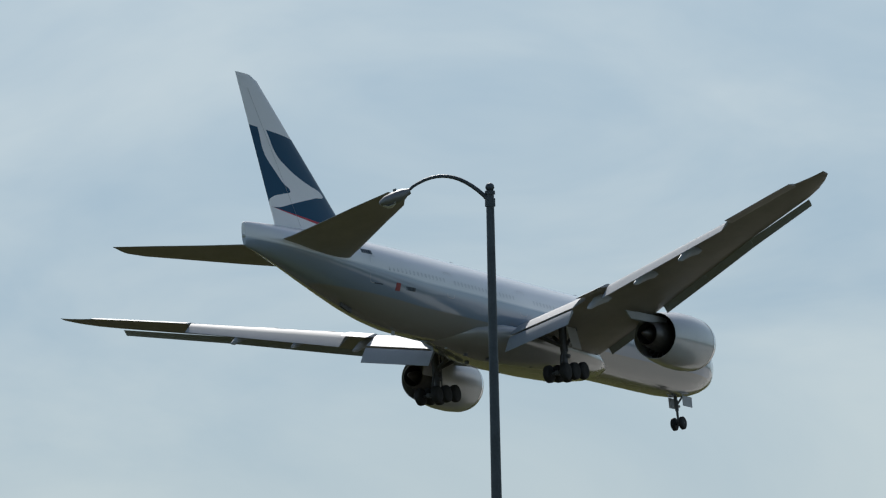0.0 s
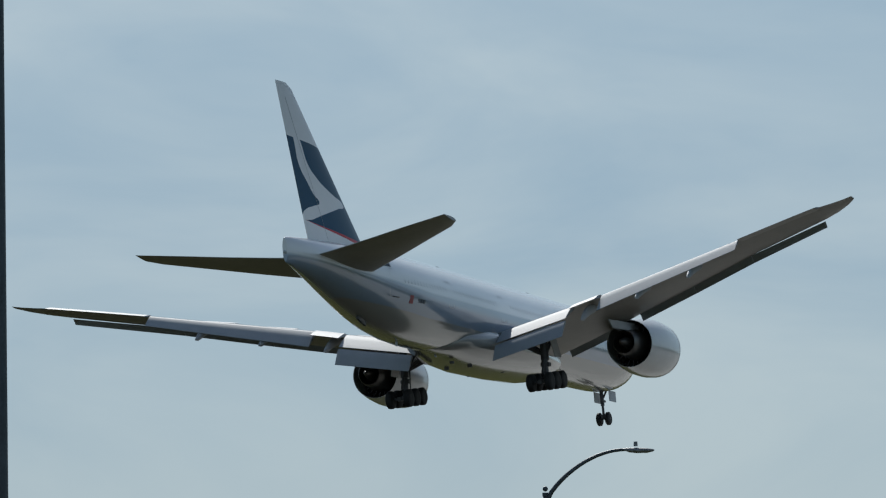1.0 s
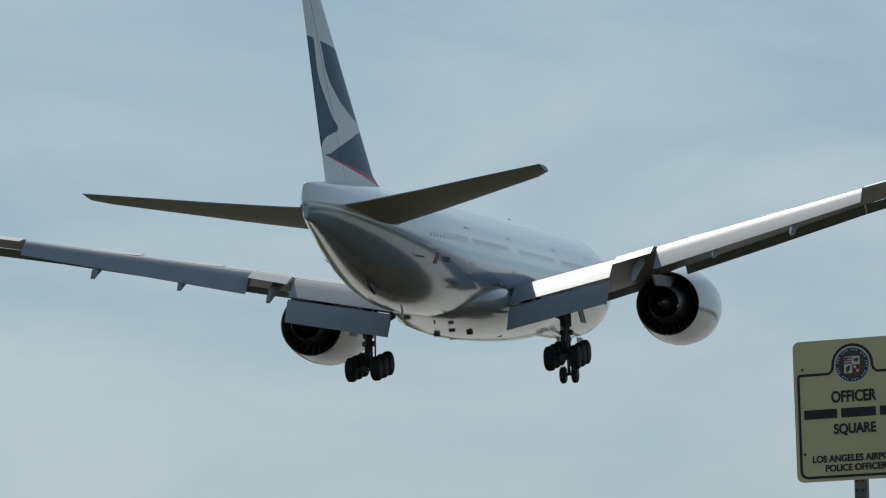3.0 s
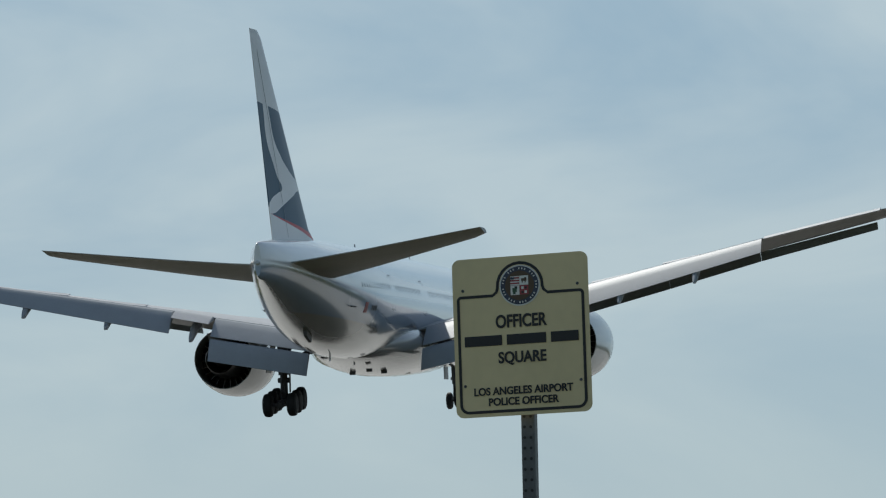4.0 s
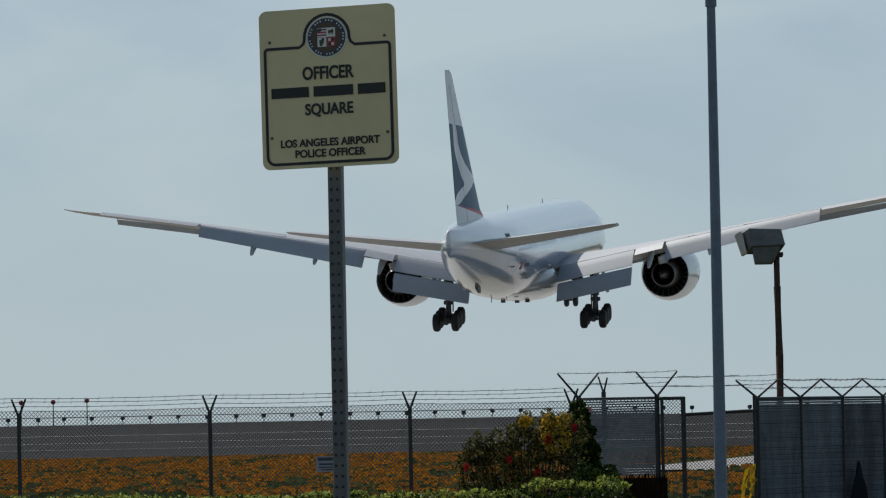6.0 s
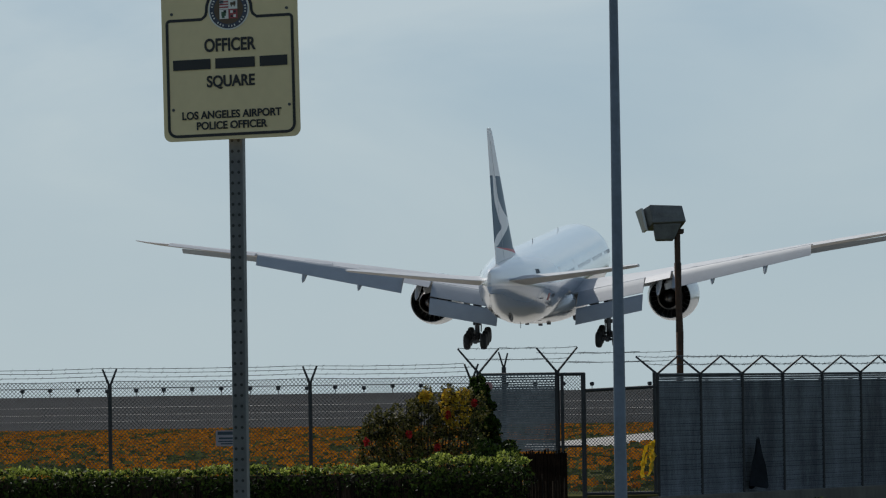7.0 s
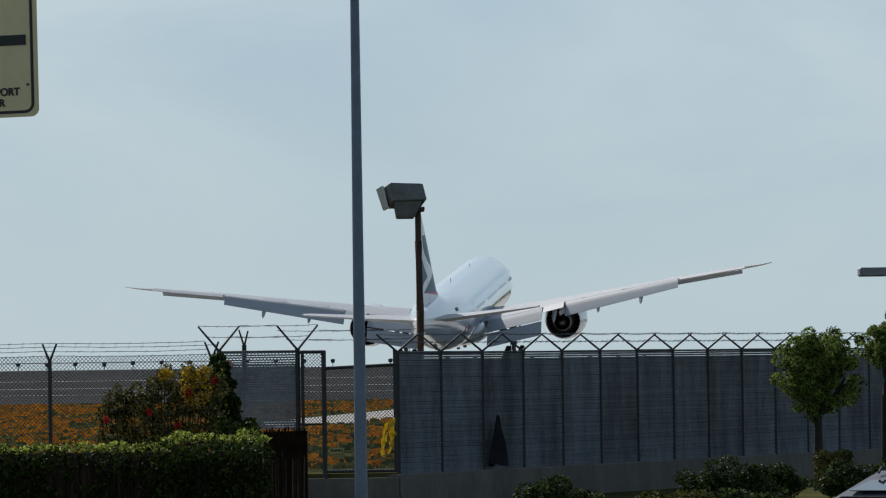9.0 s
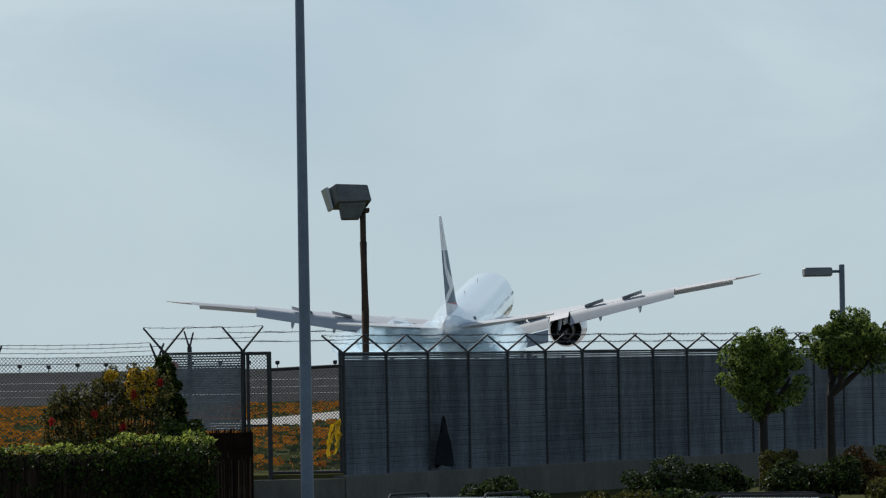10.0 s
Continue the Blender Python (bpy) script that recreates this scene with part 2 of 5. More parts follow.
GREENP = material("seal_green", (0.04, 0.10, 0.05), 0.5, 0.0, 0.1)
POST = material("perforated_post_galvanised", (0.13, 0.135, 0.14), 0.5, 0.5, 0.15, 6.0, bump=0.1)
FENCE_POST = material("weathered_fence_pipe", (0.032, 0.034, 0.037), 0.65, 0.0, 0.25, 6.0, bump=0.2)
WIRE = material("galvanised_wire", (0.10, 0.105, 0.11), 0.5, 0.5, 0.2, 8.0)
SLAT = material("grey_privacy_slat", (0.18, 0.205, 0.235), 0.55, 0.0, 0.3, 1.1, colour2=(0.058, 0.068, 0.083), per_object=0.16, per_island=0.05, spread=(0.36, 0.66), stretch=(2.2, 1, .5), spec=0.3)
CONC = material("stained_concrete", (0.15, 0.138, 0.115), 0.9, 0.0, 0.2, 1.2, bump=0.4, bump_scale=30, stretch=(1, 1, 0.4))
RUST = material("rusty_steel_post", (0.11, 0.055, 0.03), 0.8, 0.2, 0.3, 5.0, colour2=(0.03, 0.025, 0.022), bump=0.3, stretch=(1, 1, 0.3))
FLOOD = material("weathered_floodlight_housing", (0.17, 0.178, 0.182), 0.55, 0.3, 0.2, 5.0, bump=0.2)
REED = material("dry_reed_screen", (0.075, 0.05, 0.032), 0.85, 0.0, 0.3, 4.0, colour2=(0.012, 0.009, 0.007), per_object=0.7, spec=0.1)
REED_DARK = material("dark_brown_reed", (0.034, 0.02, 0.014), 0.9, 0.0, 0.3, 6.0, colour2=(0.012, 0.008, 0.006), spec=0.05)
DARK_FILL = material("added_dark_fill", (0.022, 0.025, 0.03), 0.9, 0.0, 0.2, 2.0, spec=0.05)
BARK = material("dark_bark", (0.035, 0.027, 0.02), 0.9, 0.0, 0.3, 9.0, bump=0.6)
YELLOW = material("yellow_caution_tape", (0.75, 0.55, 0.04), 0.45, 0.0, 0.08, 5.0)


def leaf_material(name, light, dark, gloss=0.08, thin=0.28):
    m = material(name, light, 0.6, 0.0, 0.2, 2.0, colour2=dark, per_island=0.9, spread=(0.2, 0.85), spec=gloss)
    b = m.node_tree.nodes["Principled BSDF"]
    # thin leaves let some light through
    t = m.node_tree
    tr, mx = t.nodes.new("ShaderNodeBsdfTranslucent"), t.nodes.new("ShaderNodeMixShader")
    mx.inputs[0].default_value = thin
    t.links.new(b.inputs["Base Color"].links[0].from_socket, tr.inputs["Color"])
    t.links.new(b.outputs[0], mx.inputs[1])
    t.links.new(tr.outputs[0], mx.inputs[2])
    t.links.new(mx.outputs[0], t.nodes["Material Output"].inputs["Surface"])
    return m


# IVY_TOP's bright colour paints in the sunlit crest; IVY stays near-black for shade
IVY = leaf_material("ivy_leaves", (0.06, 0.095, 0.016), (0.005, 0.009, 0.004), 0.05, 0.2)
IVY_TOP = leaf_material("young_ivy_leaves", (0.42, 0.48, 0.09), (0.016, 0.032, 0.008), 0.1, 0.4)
BUSH = leaf_material("shrub_leaves", (0.165, 0.15, 0.042), (0.014, 0.017, 0.007))
BLOOM_Y = leaf_material("yellow_orange_blooms", (0.66, 0.46, 0.04), (0.36, 0.2, 0.02))
BLOOM_R = leaf_material("red_blooms", (0.50, 0.03, 0.03), (0.28, 0.02, 0.02))
TREE_LEAF = leaf_material("tree_leaves", (0.27, 0.35, 0.075), (0.010, 0.024, 0.008), 0.08, 0.36)
RUSSET = leaf_material("russet_shrub_leaves", (0.11, 0.06, 0.018), (0.02, 0.02, 0.008))
OLIVE = leaf_material("olive_shrub_leaves", (0.13, 0.12, 0.025), (0.02, 0.026, 0.008))
LOW_LEAF = leaf_material("low_hedge_leaves", (0.065, 0.1, 0.024), (0.005, 0.009, 0.004), 0.12)


# ---------------------------------------------------------------- mesh helpers
def link(name, bm, mat, parent=None, label="", smooth=0.0):
    bmesh.ops.recalc_face_normals(bm, faces=bm.faces)
    me = bpy.data.meshes.new(name)
    if smooth:
        for f in bm.faces:
            f.smooth = True
        for e in bm.edges:
            if len(e.link_faces) == 2 and e.calc_face_angle(0) > radians(smooth):
                e.smooth = False
    bm.to_mesh(me)
    bm.free()
    for m in (mat if isinstance(mat, (list, tuple)) else [mat]):
        me.materials.append(m)
    ob = new(name, me)
    ob.parent = parent
    if label:
        ob["label"] = label
    return ob


def part(name, bm, mat, parent, label="", smooth=0.0):
    return link(name, bm, mat, parent, label, smooth)


def empty(name, m=None):
    ob = new(name)
    if m is not None:
        ob.matrix_world = m
    return ob


def add_box(bm, c, s, m=None, bevel=0.0):
    r = bmesh.ops.create_cube(bm, size=1.0)["verts"]
    bmesh.ops.scale(bm, vec=s, verts=r)
    if bevel:
        es = list({e for v in r for e in v.link_edges})
        r = list({v for f in bmesh.ops.bevel(bm, geom=es, offset=bevel, segments=1, affect="EDGES")["faces"] for v in f.verts} | {v for v in r if v.is_valid})
    bmesh.ops.translate(bm, vec=c, verts=r)
    if m is not None:
        bmesh.ops.transform(bm, matrix=m, verts=r)
    return r


def add_rod(bm, a, b, r1, r2=None, n=10):
    a, b = Vector(a), Vector(b)
    r2 = r1 if r2 is None else r2
    d = b - a
    m = Matrix.Translation((a + b) / 2) @ d.to_track_quat("Z", "Y").to_matrix().to_4x4()
    bmesh.ops.create_cone(bm, cap_ends=True, segments=n, radius1=r1, radius2=r2, depth=d.length, matrix=m)


def add_tube(bm, pts, rs, n=8):
    pts = [Vector(p) for p in pts]
    if isinstance(rs, (int, float)):
        rs = [rs] * len(pts)
    rings = []
    for i, p in enumerate(pts):
        d = (pts[min(i + 1, len(pts) - 1)] - pts[max(i - 1, 0)]).normalized()
        q = d.to_track_quat("Z", "Y")
        rings.append([bm.verts.new(p + q @ Vector((rs[i] * math.cos(2 * math.pi * k / n), rs[i] * math.sin(2 * math.pi * k / n), 0))) for k in range(n)])
    for a, b in zip(rings, rings[1:]):
        for k in range(n):
            bm.faces.new((a[k], a[(k + 1) % n], b[(k + 1) % n], b[k]))
    bm.faces.new(rings[0])
    bm.faces.new(rings[-1])


def add_loft(bm, rings, close=True, cap=True, mat_index=None):
    vs = [[bm.verts.new(p) for p in r] for r in rings]
    n = len(vs[0])
    for a, b in zip(vs, vs[1:]):
        for k in range(n if close else n - 1):
            f = bm.faces.new((a[k], a[(k + 1) % n], b[(k + 1) % n], b[k]))
            if mat_index:
                f.material_index = mat_index(f)
    if cap:
        bm.faces.new(vs[0])
        bm.faces.new(vs[-1])
    return vs


def add_lathe(bm, profile, n=32, axis_y=True, centre=(0, 0, 0)):
    """Turn (along, radius) points round an axis that runs along y."""
    rings = [[Vector(centre) + Vector((r * math.cos(2 * math.pi * k / n), y, r * math.sin(2 * math.pi * k / n))) for k in range(n)] for y, r in profile]
    return add_loft(bm, rings, cap=False)


def soft_rect(w, h, r, n=5):
    """Corner points of a rounded rectangle round the origin."""
    out = []
    for cx, cz, a0 in ((w / 2 - r, h / 2 - r, 0), (-w / 2 + r, h / 2 - r, 90), (-w / 2 + r, -h / 2 + r, 180), (w / 2 - r, -h / 2 + r, 270)):
        for i in range(n + 1):
            a = radians(a0 + 90 * i / n)
            out.append((cx + r * math.cos(a), cz + r * math.sin(a)))
    return out


# ---------------------------------------------------------------- airliner (x right, y ahead, z up; stations run from the nose back)
def st(s):
    return 37.0 - s


def wing_at(x):
    """Leading-edge station, trailing-edge station and height of the wing at x metres from the middle."""
    xs = (0.0, 3.0, 8.9, 11.1, 22.9, 29.4, 31.2, 32.3)
    le = (23.4, 25.4, 29.3, 30.8, 38.7, 43.0, 44.6, 46.1)
    te = (38.9, 38.9, 39.3, 39.5, 43.3, 46.2, 46.6, 46.9)
    zz = (-1.75, -1.4, -0.22, 0.27, 2.5, 3.58, 3.8, 4.02)
    return np.interp(x, xs, le), np.interp(x, xs, te), np.interp(x, xs, zz)


FOIL = [(0.0, 0.0), (0.02, 0.022), (0.08, 0.045), (0.2, 0.065), (0.4, 0.07), (0.6, 0.052), (0.8, 0.027), (1.0, 0.004),
        (1.0, -0.004), (0.8, -0.018), (0.6, -0.038), (0.4, -0.05), (0.2, -0.047), (0.08, -0.032), (0.02, -0.017)]


def foil_ring(x, le, te, z, thick=1.0, twist=0.0):
    c = te - le
    tw = math.tan(radians(twist))  # washout about the trailing edge
    return [Vector((x, st(le + u * c), z + w * c * thick - (1 - u) * c * tw)) for u, w in FOIL]


def shade_undersides(bm):
    """Faces that look down take the second material, whose colour holds their shade."""
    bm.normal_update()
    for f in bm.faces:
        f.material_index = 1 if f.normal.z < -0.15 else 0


def hull_ring(s, w, h, zc, n=40):
    return [Vector((w * math.cos(2 * math.pi * k / n), st(s), zc + h * math.sin(2 * math.pi * k / n))) for k in range(n)]


def airliner():
    plane = empty("airliner")
    tagged(plane, "white twin-engine jet airliner, blue tail, gear and flaps down", "airliner")
    # hull
    bm = bmesh.new()
    secs = [(0.0, .06, .06, -.85), (.35, .62, .62, -.78), (.9, 1.08, 1.1, -.68), (1.8, 1.6, 1.62, -.52), (3.0, 2.1, 2.1, -.36), (4.6, 2.58, 2.58, -.2),
            (6.5, 2.9, 2.9, -.08), (9, 3.07, 3.07, -.01), (12, 3.1, 3.1, 0), (20, 3.1, 3.1, 0), (28, 3.1, 3.1, 0), (36, 3.1, 3.1, 0), (44, 3.1, 3.1, 0), (50, 3.1, 3.1, 0),
            (53, 3.05, 3.04, .05), (56, 2.9, 2.86, .2), (59, 2.62, 2.58, .44), (62, 2.25, 2.24, .72), (65, 1.83, 1.88, 1.0), (68, 1.36, 1.5, 1.25),
            (70.5, .95, 1.2, 1.42), (72.3, .55, 1.0, 1.5), (73.2, .26, .9, 1.5), (73.4, .16, .82, 1.5)]
    add_loft(bm, [hull_ring(s + max(0.0, 1.2 * (1 - s / 10)), w, h, z) for s, w, h, z in secs])
    hull = part("fuselage", bm, HULL, plane, "glossy hull, white over grey tinted by painted reflections", smooth=40)
    # wing-to-body fairing
    bm = bmesh.new()
    add_loft(bm, [hull_ring(s, w, h, z, 28) for s, w, h, z in ((21.5, .5, .2, -2.7), (23.5, 2.3, .8, -2.65), (26, 3.1, 1.3, -2.45), (31, 3.45, 1.6, -2.3), (37, 3.45, 1.65, -2.3),
                                                              (41, 3.2, 1.45, -2.3), (44.5, 2.4, 1.0, -2.35), (47.5, .9, .35, -2.75), (48.3, .2, .1, -2.85))])
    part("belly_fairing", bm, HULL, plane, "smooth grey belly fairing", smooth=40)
    # cabin windows: one mesh, many panes
    bm = bmesh.new()
    add_loft(bm, [[Vector((d, y, z)) for y, z in soft_rect(0.19 + g, 0.30 + g, 0.08, 2)] for d, g in ((-.03, .03), (.004, .03), (.007, -.02))])
    pane = part("cabin_window", bm, PANE_DARK, plane, "small dark rounded cabin window")
    first = True
    for side in (1, -1):
        for a, b in ((9.0, 13.5), (16.0, 24.2), (26.2, 36.6), (39.6, 48.7), (50.3, 58.2)):
            s = a
            while s < b:
                ob = pane if first else new("cabin_window", pane.data)
                first = False
                ob.parent = plane
                w = np.interp(s, [50, 53, 56, 59], [3.1, 3.05, 2.9, 2.62])
                zc = np.interp(s, [50, 53, 56, 59], [0, .05, .2, .44])
                xx = math.sqrt(max(w * w - (0.62 - zc) ** 2, .1))
                ob.matrix_basis = pose(side * (xx - .008), st(s), 0.62, 0, 0, 0 if side > 0 else 180) @ pose(0, 0, 0, 0, -12, 0)
                s += 0.533
        # doors: thin proud frames
        for s in (6.6, 15.0, 25.2, 38.2, 49.5, 59.6):
            bm = bmesh.new()
            w = np.interp(s, [5, 6.5, 9, 50, 53, 56, 59, 62], [2.6, 2.9, 3.08, 3.1, 3.05, 2.9, 2.62, 2.25])
            zc = np.interp(s, [50, 53, 56, 59, 62], [0, .05, .2, .44, .72])
            outer, inner = soft_rect(1.07, 1.95, .2, 3), soft_rect(.99, 1.87, .17, 3)
            rows = []
            for loop in (outer, inner):
                rows.append([bm.verts.new((side * (math.sqrt(max(w * w - (z + .35 - zc) ** 2, .1)) + .012), st(s) + y, z + .35)) for y, z in loop])
            for k in range(len(outer)):
                j = (k + 1) % len(outer)
                bm.faces.new((rows[0][k], rows[0][j], rows[1][j], rows[1][k]))
            part("door_outline", bm, WING, plane)
        # registration as bars, flag patch, small title bars
        for name, s0, z0, dy, dz, mt in (("registration_bar", 60.2, 1.6, 1.3, .32, INK), ("flag_patch", 56.7, -.62, .62, .55, RED), ("title_bar", 55.2, -.62, 1.3, .26, INK), ("title_bar", 59.0, -.62, 1.0, .06, INK)):
            bm = bmesh.new()
            w = np.interp(s0, [50, 53, 56, 59, 62, 65], [3.1, 3.05, 2.9, 2.62, 2.25, 1.83]); zc = np.interp(s0, [50, 53, 56, 59, 62, 65], [0, .05, .2, .44, .72, 1.0])
            n = 1 if mt is RED else 4
            for k in range(n):
                yy = st(s0) + (k - (n - 1) / 2) * dy / n
                ring = []
                for e in (-.02, .02):
                    ring.append([Vector((side * (math.sqrt(max(w * w - (z0 + b2 - zc) ** 2, .1)) + e + (yy + a2 - st(s0)) * .12), yy + a2, z0 + b2)) for a2, b2 in ((-dy / n * .42, -dz / 2), (dy / n * .42, -dz / 2), (dy / n * .42, dz / 2), (-dy / n * .42, dz / 2))])
                add_loft(bm, ring)
            part(name, bm, mt, plane)
    # wings, flaps and what hangs on them
    for side in (1, -1):
        tag = Matrix.Diagonal((side, 1, 1, 1))

        def done(name, bm, mat, parent=plane, label="", smooth=35):
            bmesh.ops.transform(bm, matrix=tag, verts=bm.verts)
            return part(name, bm, mat, parent, label, smooth)

        bm = bmesh.new()
        xs = (0.0, 3.0, 6.0, 8.9, 11.1, 15, 19, 22.9, 26, 29.4, 30.6, 31.6, 32.3)
        add_loft(bm, [foil_ring(x, *wing_at(x), np.interp(x, (0, 11, 32.3), (1.0, .85, .75)), np.interp(x, (0, 11, 23, 32.3), (1, 3.5, 5, 6.5))) for x in xs])
        shade_undersides(bm)
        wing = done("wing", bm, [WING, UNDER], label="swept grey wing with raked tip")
        # leading-edge slats, drooped
        for x0, x1 in ((4.0, 8.8), (11.3, 16.68), (16.7, 22.28), (22.3, 29.2)):
            bm = bmesh.new()
            rings = []
            for x in (x0, x1):
                le, te, z = wing_at(x)
                c = (te - le) * .13
                rings.append([Vector((x, st(le - .45 + u * c), z - .28 - (te - le) * math.tan(radians(np.interp(x, (0, 11, 23, 32.3), (1, 3.5, 5, 6.5)))) + w * c - (.25 * (1 - u)))) for u, w in ((0, 0), (.1, .13), (.4, .26), (1, .36), (1, .30), (.4, .12), (.12, -.08))])
            add_loft(bm, rings)
            done("slat", bm, FLAP, label="drooped leading-edge slat")
        # flaps: (x from, x to, offset back, drop, chord, angle)
        for nm, x0, x1, back, drop, ch, ang in (("flap", 3.25, 8.8, -.15, -.05, 2.5, 24), ("aft_flap", 3.25, 8.8, 2.05, -1.2, 1.75, 47), ("flap", 11.2, 22.8, -.1, -.02, 2.35, 33), ("flaperon", 8.95, 11.05, -.1, .0, 1.9, 12), ("aileron", 22.95, 29.6, -.75, .0, 1.5, 3)):
            bm = bmesh.new()
            rings = []
            for x in np.linspace(x0, x1, 5):
                le, te, z = wing_at(x)
                c = ch * (np.interp(x, (11.2, 22.8), (1.0, .62)) if x0 == 11.2 else np.interp(x, (23, 29), (1, .7)) if x0 > 23 else 1)
                ca, sa = math.cos(radians(ang)), math.sin(radians(ang))
                ring = []
                for u, w in ((0, .0), (.06, .055), (.2, .085), (.5, .07), (1, .006), (1, -.006), (.5, -.03), (.2, -.05), (.06, -.04)):
                    a, b2 = u * c, w * c
                    ring.append(Vector((x, st(te + back + a * ca - (-b2) * sa * -1 * -1), z + drop - a * sa + b2 * ca)))
                rings.append(ring)
            add_loft(bm, rings)
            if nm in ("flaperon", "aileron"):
                shade_undersides(bm)
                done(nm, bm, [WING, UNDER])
            else:
                done(nm, bm, FLAP, label="light grey flap lowered for landing")
        # spoilers (raised after touchdown)
        for x0, x1 in ((4.2, 6.2), (6.4, 8.4), (12.8, 14.9), (17.0, 19.2)):
            bm = bmesh.new()
            xm = (x0 + x1) / 2
            le, te, z = wing_at(xm)
            sl = (wing_at(x1)[2] - wing_at(x0)[2]) / (x1 - x0)
            swp = (wing_at(x1)[1] - wing_at(x0)[1]) / (x1 - x0)
            rings = []
            for x in (x0 - xm, x1 - xm):
                rings.append([Vector((x, -x * swp - a, x * sl + h)) for a, h in ((0, .0), (0, .05), (.95, .03), (.95, .0))])
            add_loft(bm, rings)
            bmesh.ops.transform(bm, matrix=tag, verts=bm.verts)
            sp = part("spoiler", bm, WING, plane, "hinged spoiler panel", 30)
            sp.matrix_basis = pose(side * xm, st(te - 1.1), z + .09, 6)
            SPOILERS.append((sp, sp.matrix_basis.copy()))
        # flap-track fairings
        for x, ln in ((6.0, 3.6), (10.0, 4.0), (14.6, 3.8), (19.0, 3.4)):
            bm = bmesh.new()
            le, te, z = wing_at(x)
            rings = []
            for a, r, dz in ((-2.2, .05, -.25), (-1.4, .22, -.42), (-.3, .30, -.60), (.7, .28, -.95), (1.5, .2, -1.35), (2.05, .05, -1.55)):
                rings.append([Vector((x + r * .75 * math.cos(k * math.pi / 5), st(te + a), z + dz + r * 1.25 * math.sin(k * math.pi / 5))) for k in range(10)])
            add_loft(bm, rings)
            done("flap_track_fairing", bm, FLAP if x > 11 else WING, label="canoe-shaped flap track fairing")
        # engine
        ex, ez = 10.12, -2.37
        bm = bmesh.new()
        prof = [(24.3, 1.7), (24.05, 1.82), (24.2, 1.94), (24.9, 2.08), (26.2, 2.17), (27.8, 2.14), (29.3, 1.99), (30.4, 1.82), (30.75, 1.76), (30.7, 1.71), (29.6, 1.73), (28.5, 1.75)]
        add_lathe(bm, [(st(s), r) for s, r in prof], 40, centre=(ex, 0, ez))
        engine = done("engine", bm, COWL, label="large grey turbofan nacelle")
        bm = bmesh.new()
        add_lathe(bm, [(st(s), r) for s, r in ((24.32, 1.69), (24.02, 1.82), (24.3, 1.975), (24.75, 2.07))], 40, centre=(ex, 0, ez))
        done("inlet_lip", bm, LIP, engine, "polished metal inlet lip")
        bm = bmesh.new()
        add_lathe(bm, [(st(s), r) for s, r in ((28.5, 1.76), (28.4, 1.0), (28.4, .2))], 40, centre=(ex, 0, ez))
        done("fan_duct", bm, SOOT, engine, "dark fan duct")
        bm = bmesh.new()
        add_lathe(bm, [(st(s), r) for s, r in ((24.3, 1.68), (25.8, 1.66), (25.9, .3))], 40, centre=(ex, 0, ez))
        done("inlet_duct", bm, SOOT, engine, "dark inlet duct")
        bm = bmesh.new()
        add_lathe(bm, [(st(s), r) for s, r in ((28.4, 1.12), (29.6, 1.16), (30.8, 1.05), (32.0, .86), (32.05, .82), (31.2, .84), (30.6, .6))], 36, centre=(ex, 0, ez))
        done("core_cowl", bm, CORE, engine, "bare metal core nozzle")
        bm = bmesh.new()
        add_lathe(bm, [(st(s), r) for s, r in ((30.6, .56), (31.6, .46), (32.6, .2), (32.9, .02))], 24, centre=(ex, 0, ez))
        done("exhaust_plug", bm, CORE, engine, "dark exhaust cone")
        # outlet guide vanes seen in the duct
        for k in range(24):
            a = 2 * math.pi * k / 24
            bm = bmesh.new()
            add_box(bm, (1.42, 0, 0), (.6, .5, .03), Matrix.Translation((ex, st(28.8), ez)) @ Matrix.Rotation(a, 4, "Y"))
            done("guide_vane", bm, CORE, engine)
        bm = bmesh.new()
        add_loft(bm, [[Vector((ex + dx, st(s), z)) for dx, s, z in ((-.05, s0, zt), (.05, s0, zt), (wd, (s0 + s1) / 2, zt), (.05, s1, zt), (-.05, s1, zt), (-wd, (s0 + s1) / 2, zt))] for s0, s1, zt, wd in ((26.8, 33.6, ez + 1.5, .3), (28.6, 34.6, -1.5, .3), (29.8, 35.4, -.95, .2))])
        done("pylon", bm, WING, engine, "engine pylon")
        # main gear
        gx, gy, gz = 5.5, st(36.9), -5.14
        bm = bmesh.new()
        add_rod(bm, (gx, gy, -1.4), (gx, gy, -3.6), .30, .30, 14)
        add_rod(bm, (gx, gy, -3.6), (gx, gy, gz + .1), .21, .21, 14)
        add_rod(bm, (gx, gy, -3.2), (3.2, gy - .3, -1.9), .15)
        add_rod(bm, (gx, gy, -3.2), (3.6, gy + 2.2, -1.9), .15)
        add_rod(bm, (gx, gy, -3.4), (gx - .1, gy + 2.4, -1.6), .14)
        add_rod(bm, (gx, gy - .3, -3.5), (gx, gy - .75, -4.5), .1)
        add_rod(bm, (gx, gy - .75, -4.5), (gx, gy - .2, gz + .1), .1)
        add_box(bm, (gx, gy + .1, -3.9), (.7, .5, .3), None, .06)
        add_rod(bm, (gx - .35, gy + .3, -2.0), (gx - .3, gy + .2, -4.6), .05)
        gear = done("main_landing_gear", bm, STRUT, label="six-wheel main landing gear, extended")
        bm = bmesh.new()
        tilt = Matrix.Translation((gx, gy, gz)) @ Matrix.Rotation(radians(7), 4, "X")
        add_box(bm, (0, 0, 0), (.34, 3.2, .36), tilt, .05)
        for k in (-1, 0, 1):
            r = bmesh.ops.create_cone(bm, cap_ends=True, segments=10, radius1=.1, radius2=.1, depth=1.3, matrix=tilt @ Matrix.Translation((0, k * 1.46, 0)) @ Matrix.Rotation(radians(90), 4, "Y"))
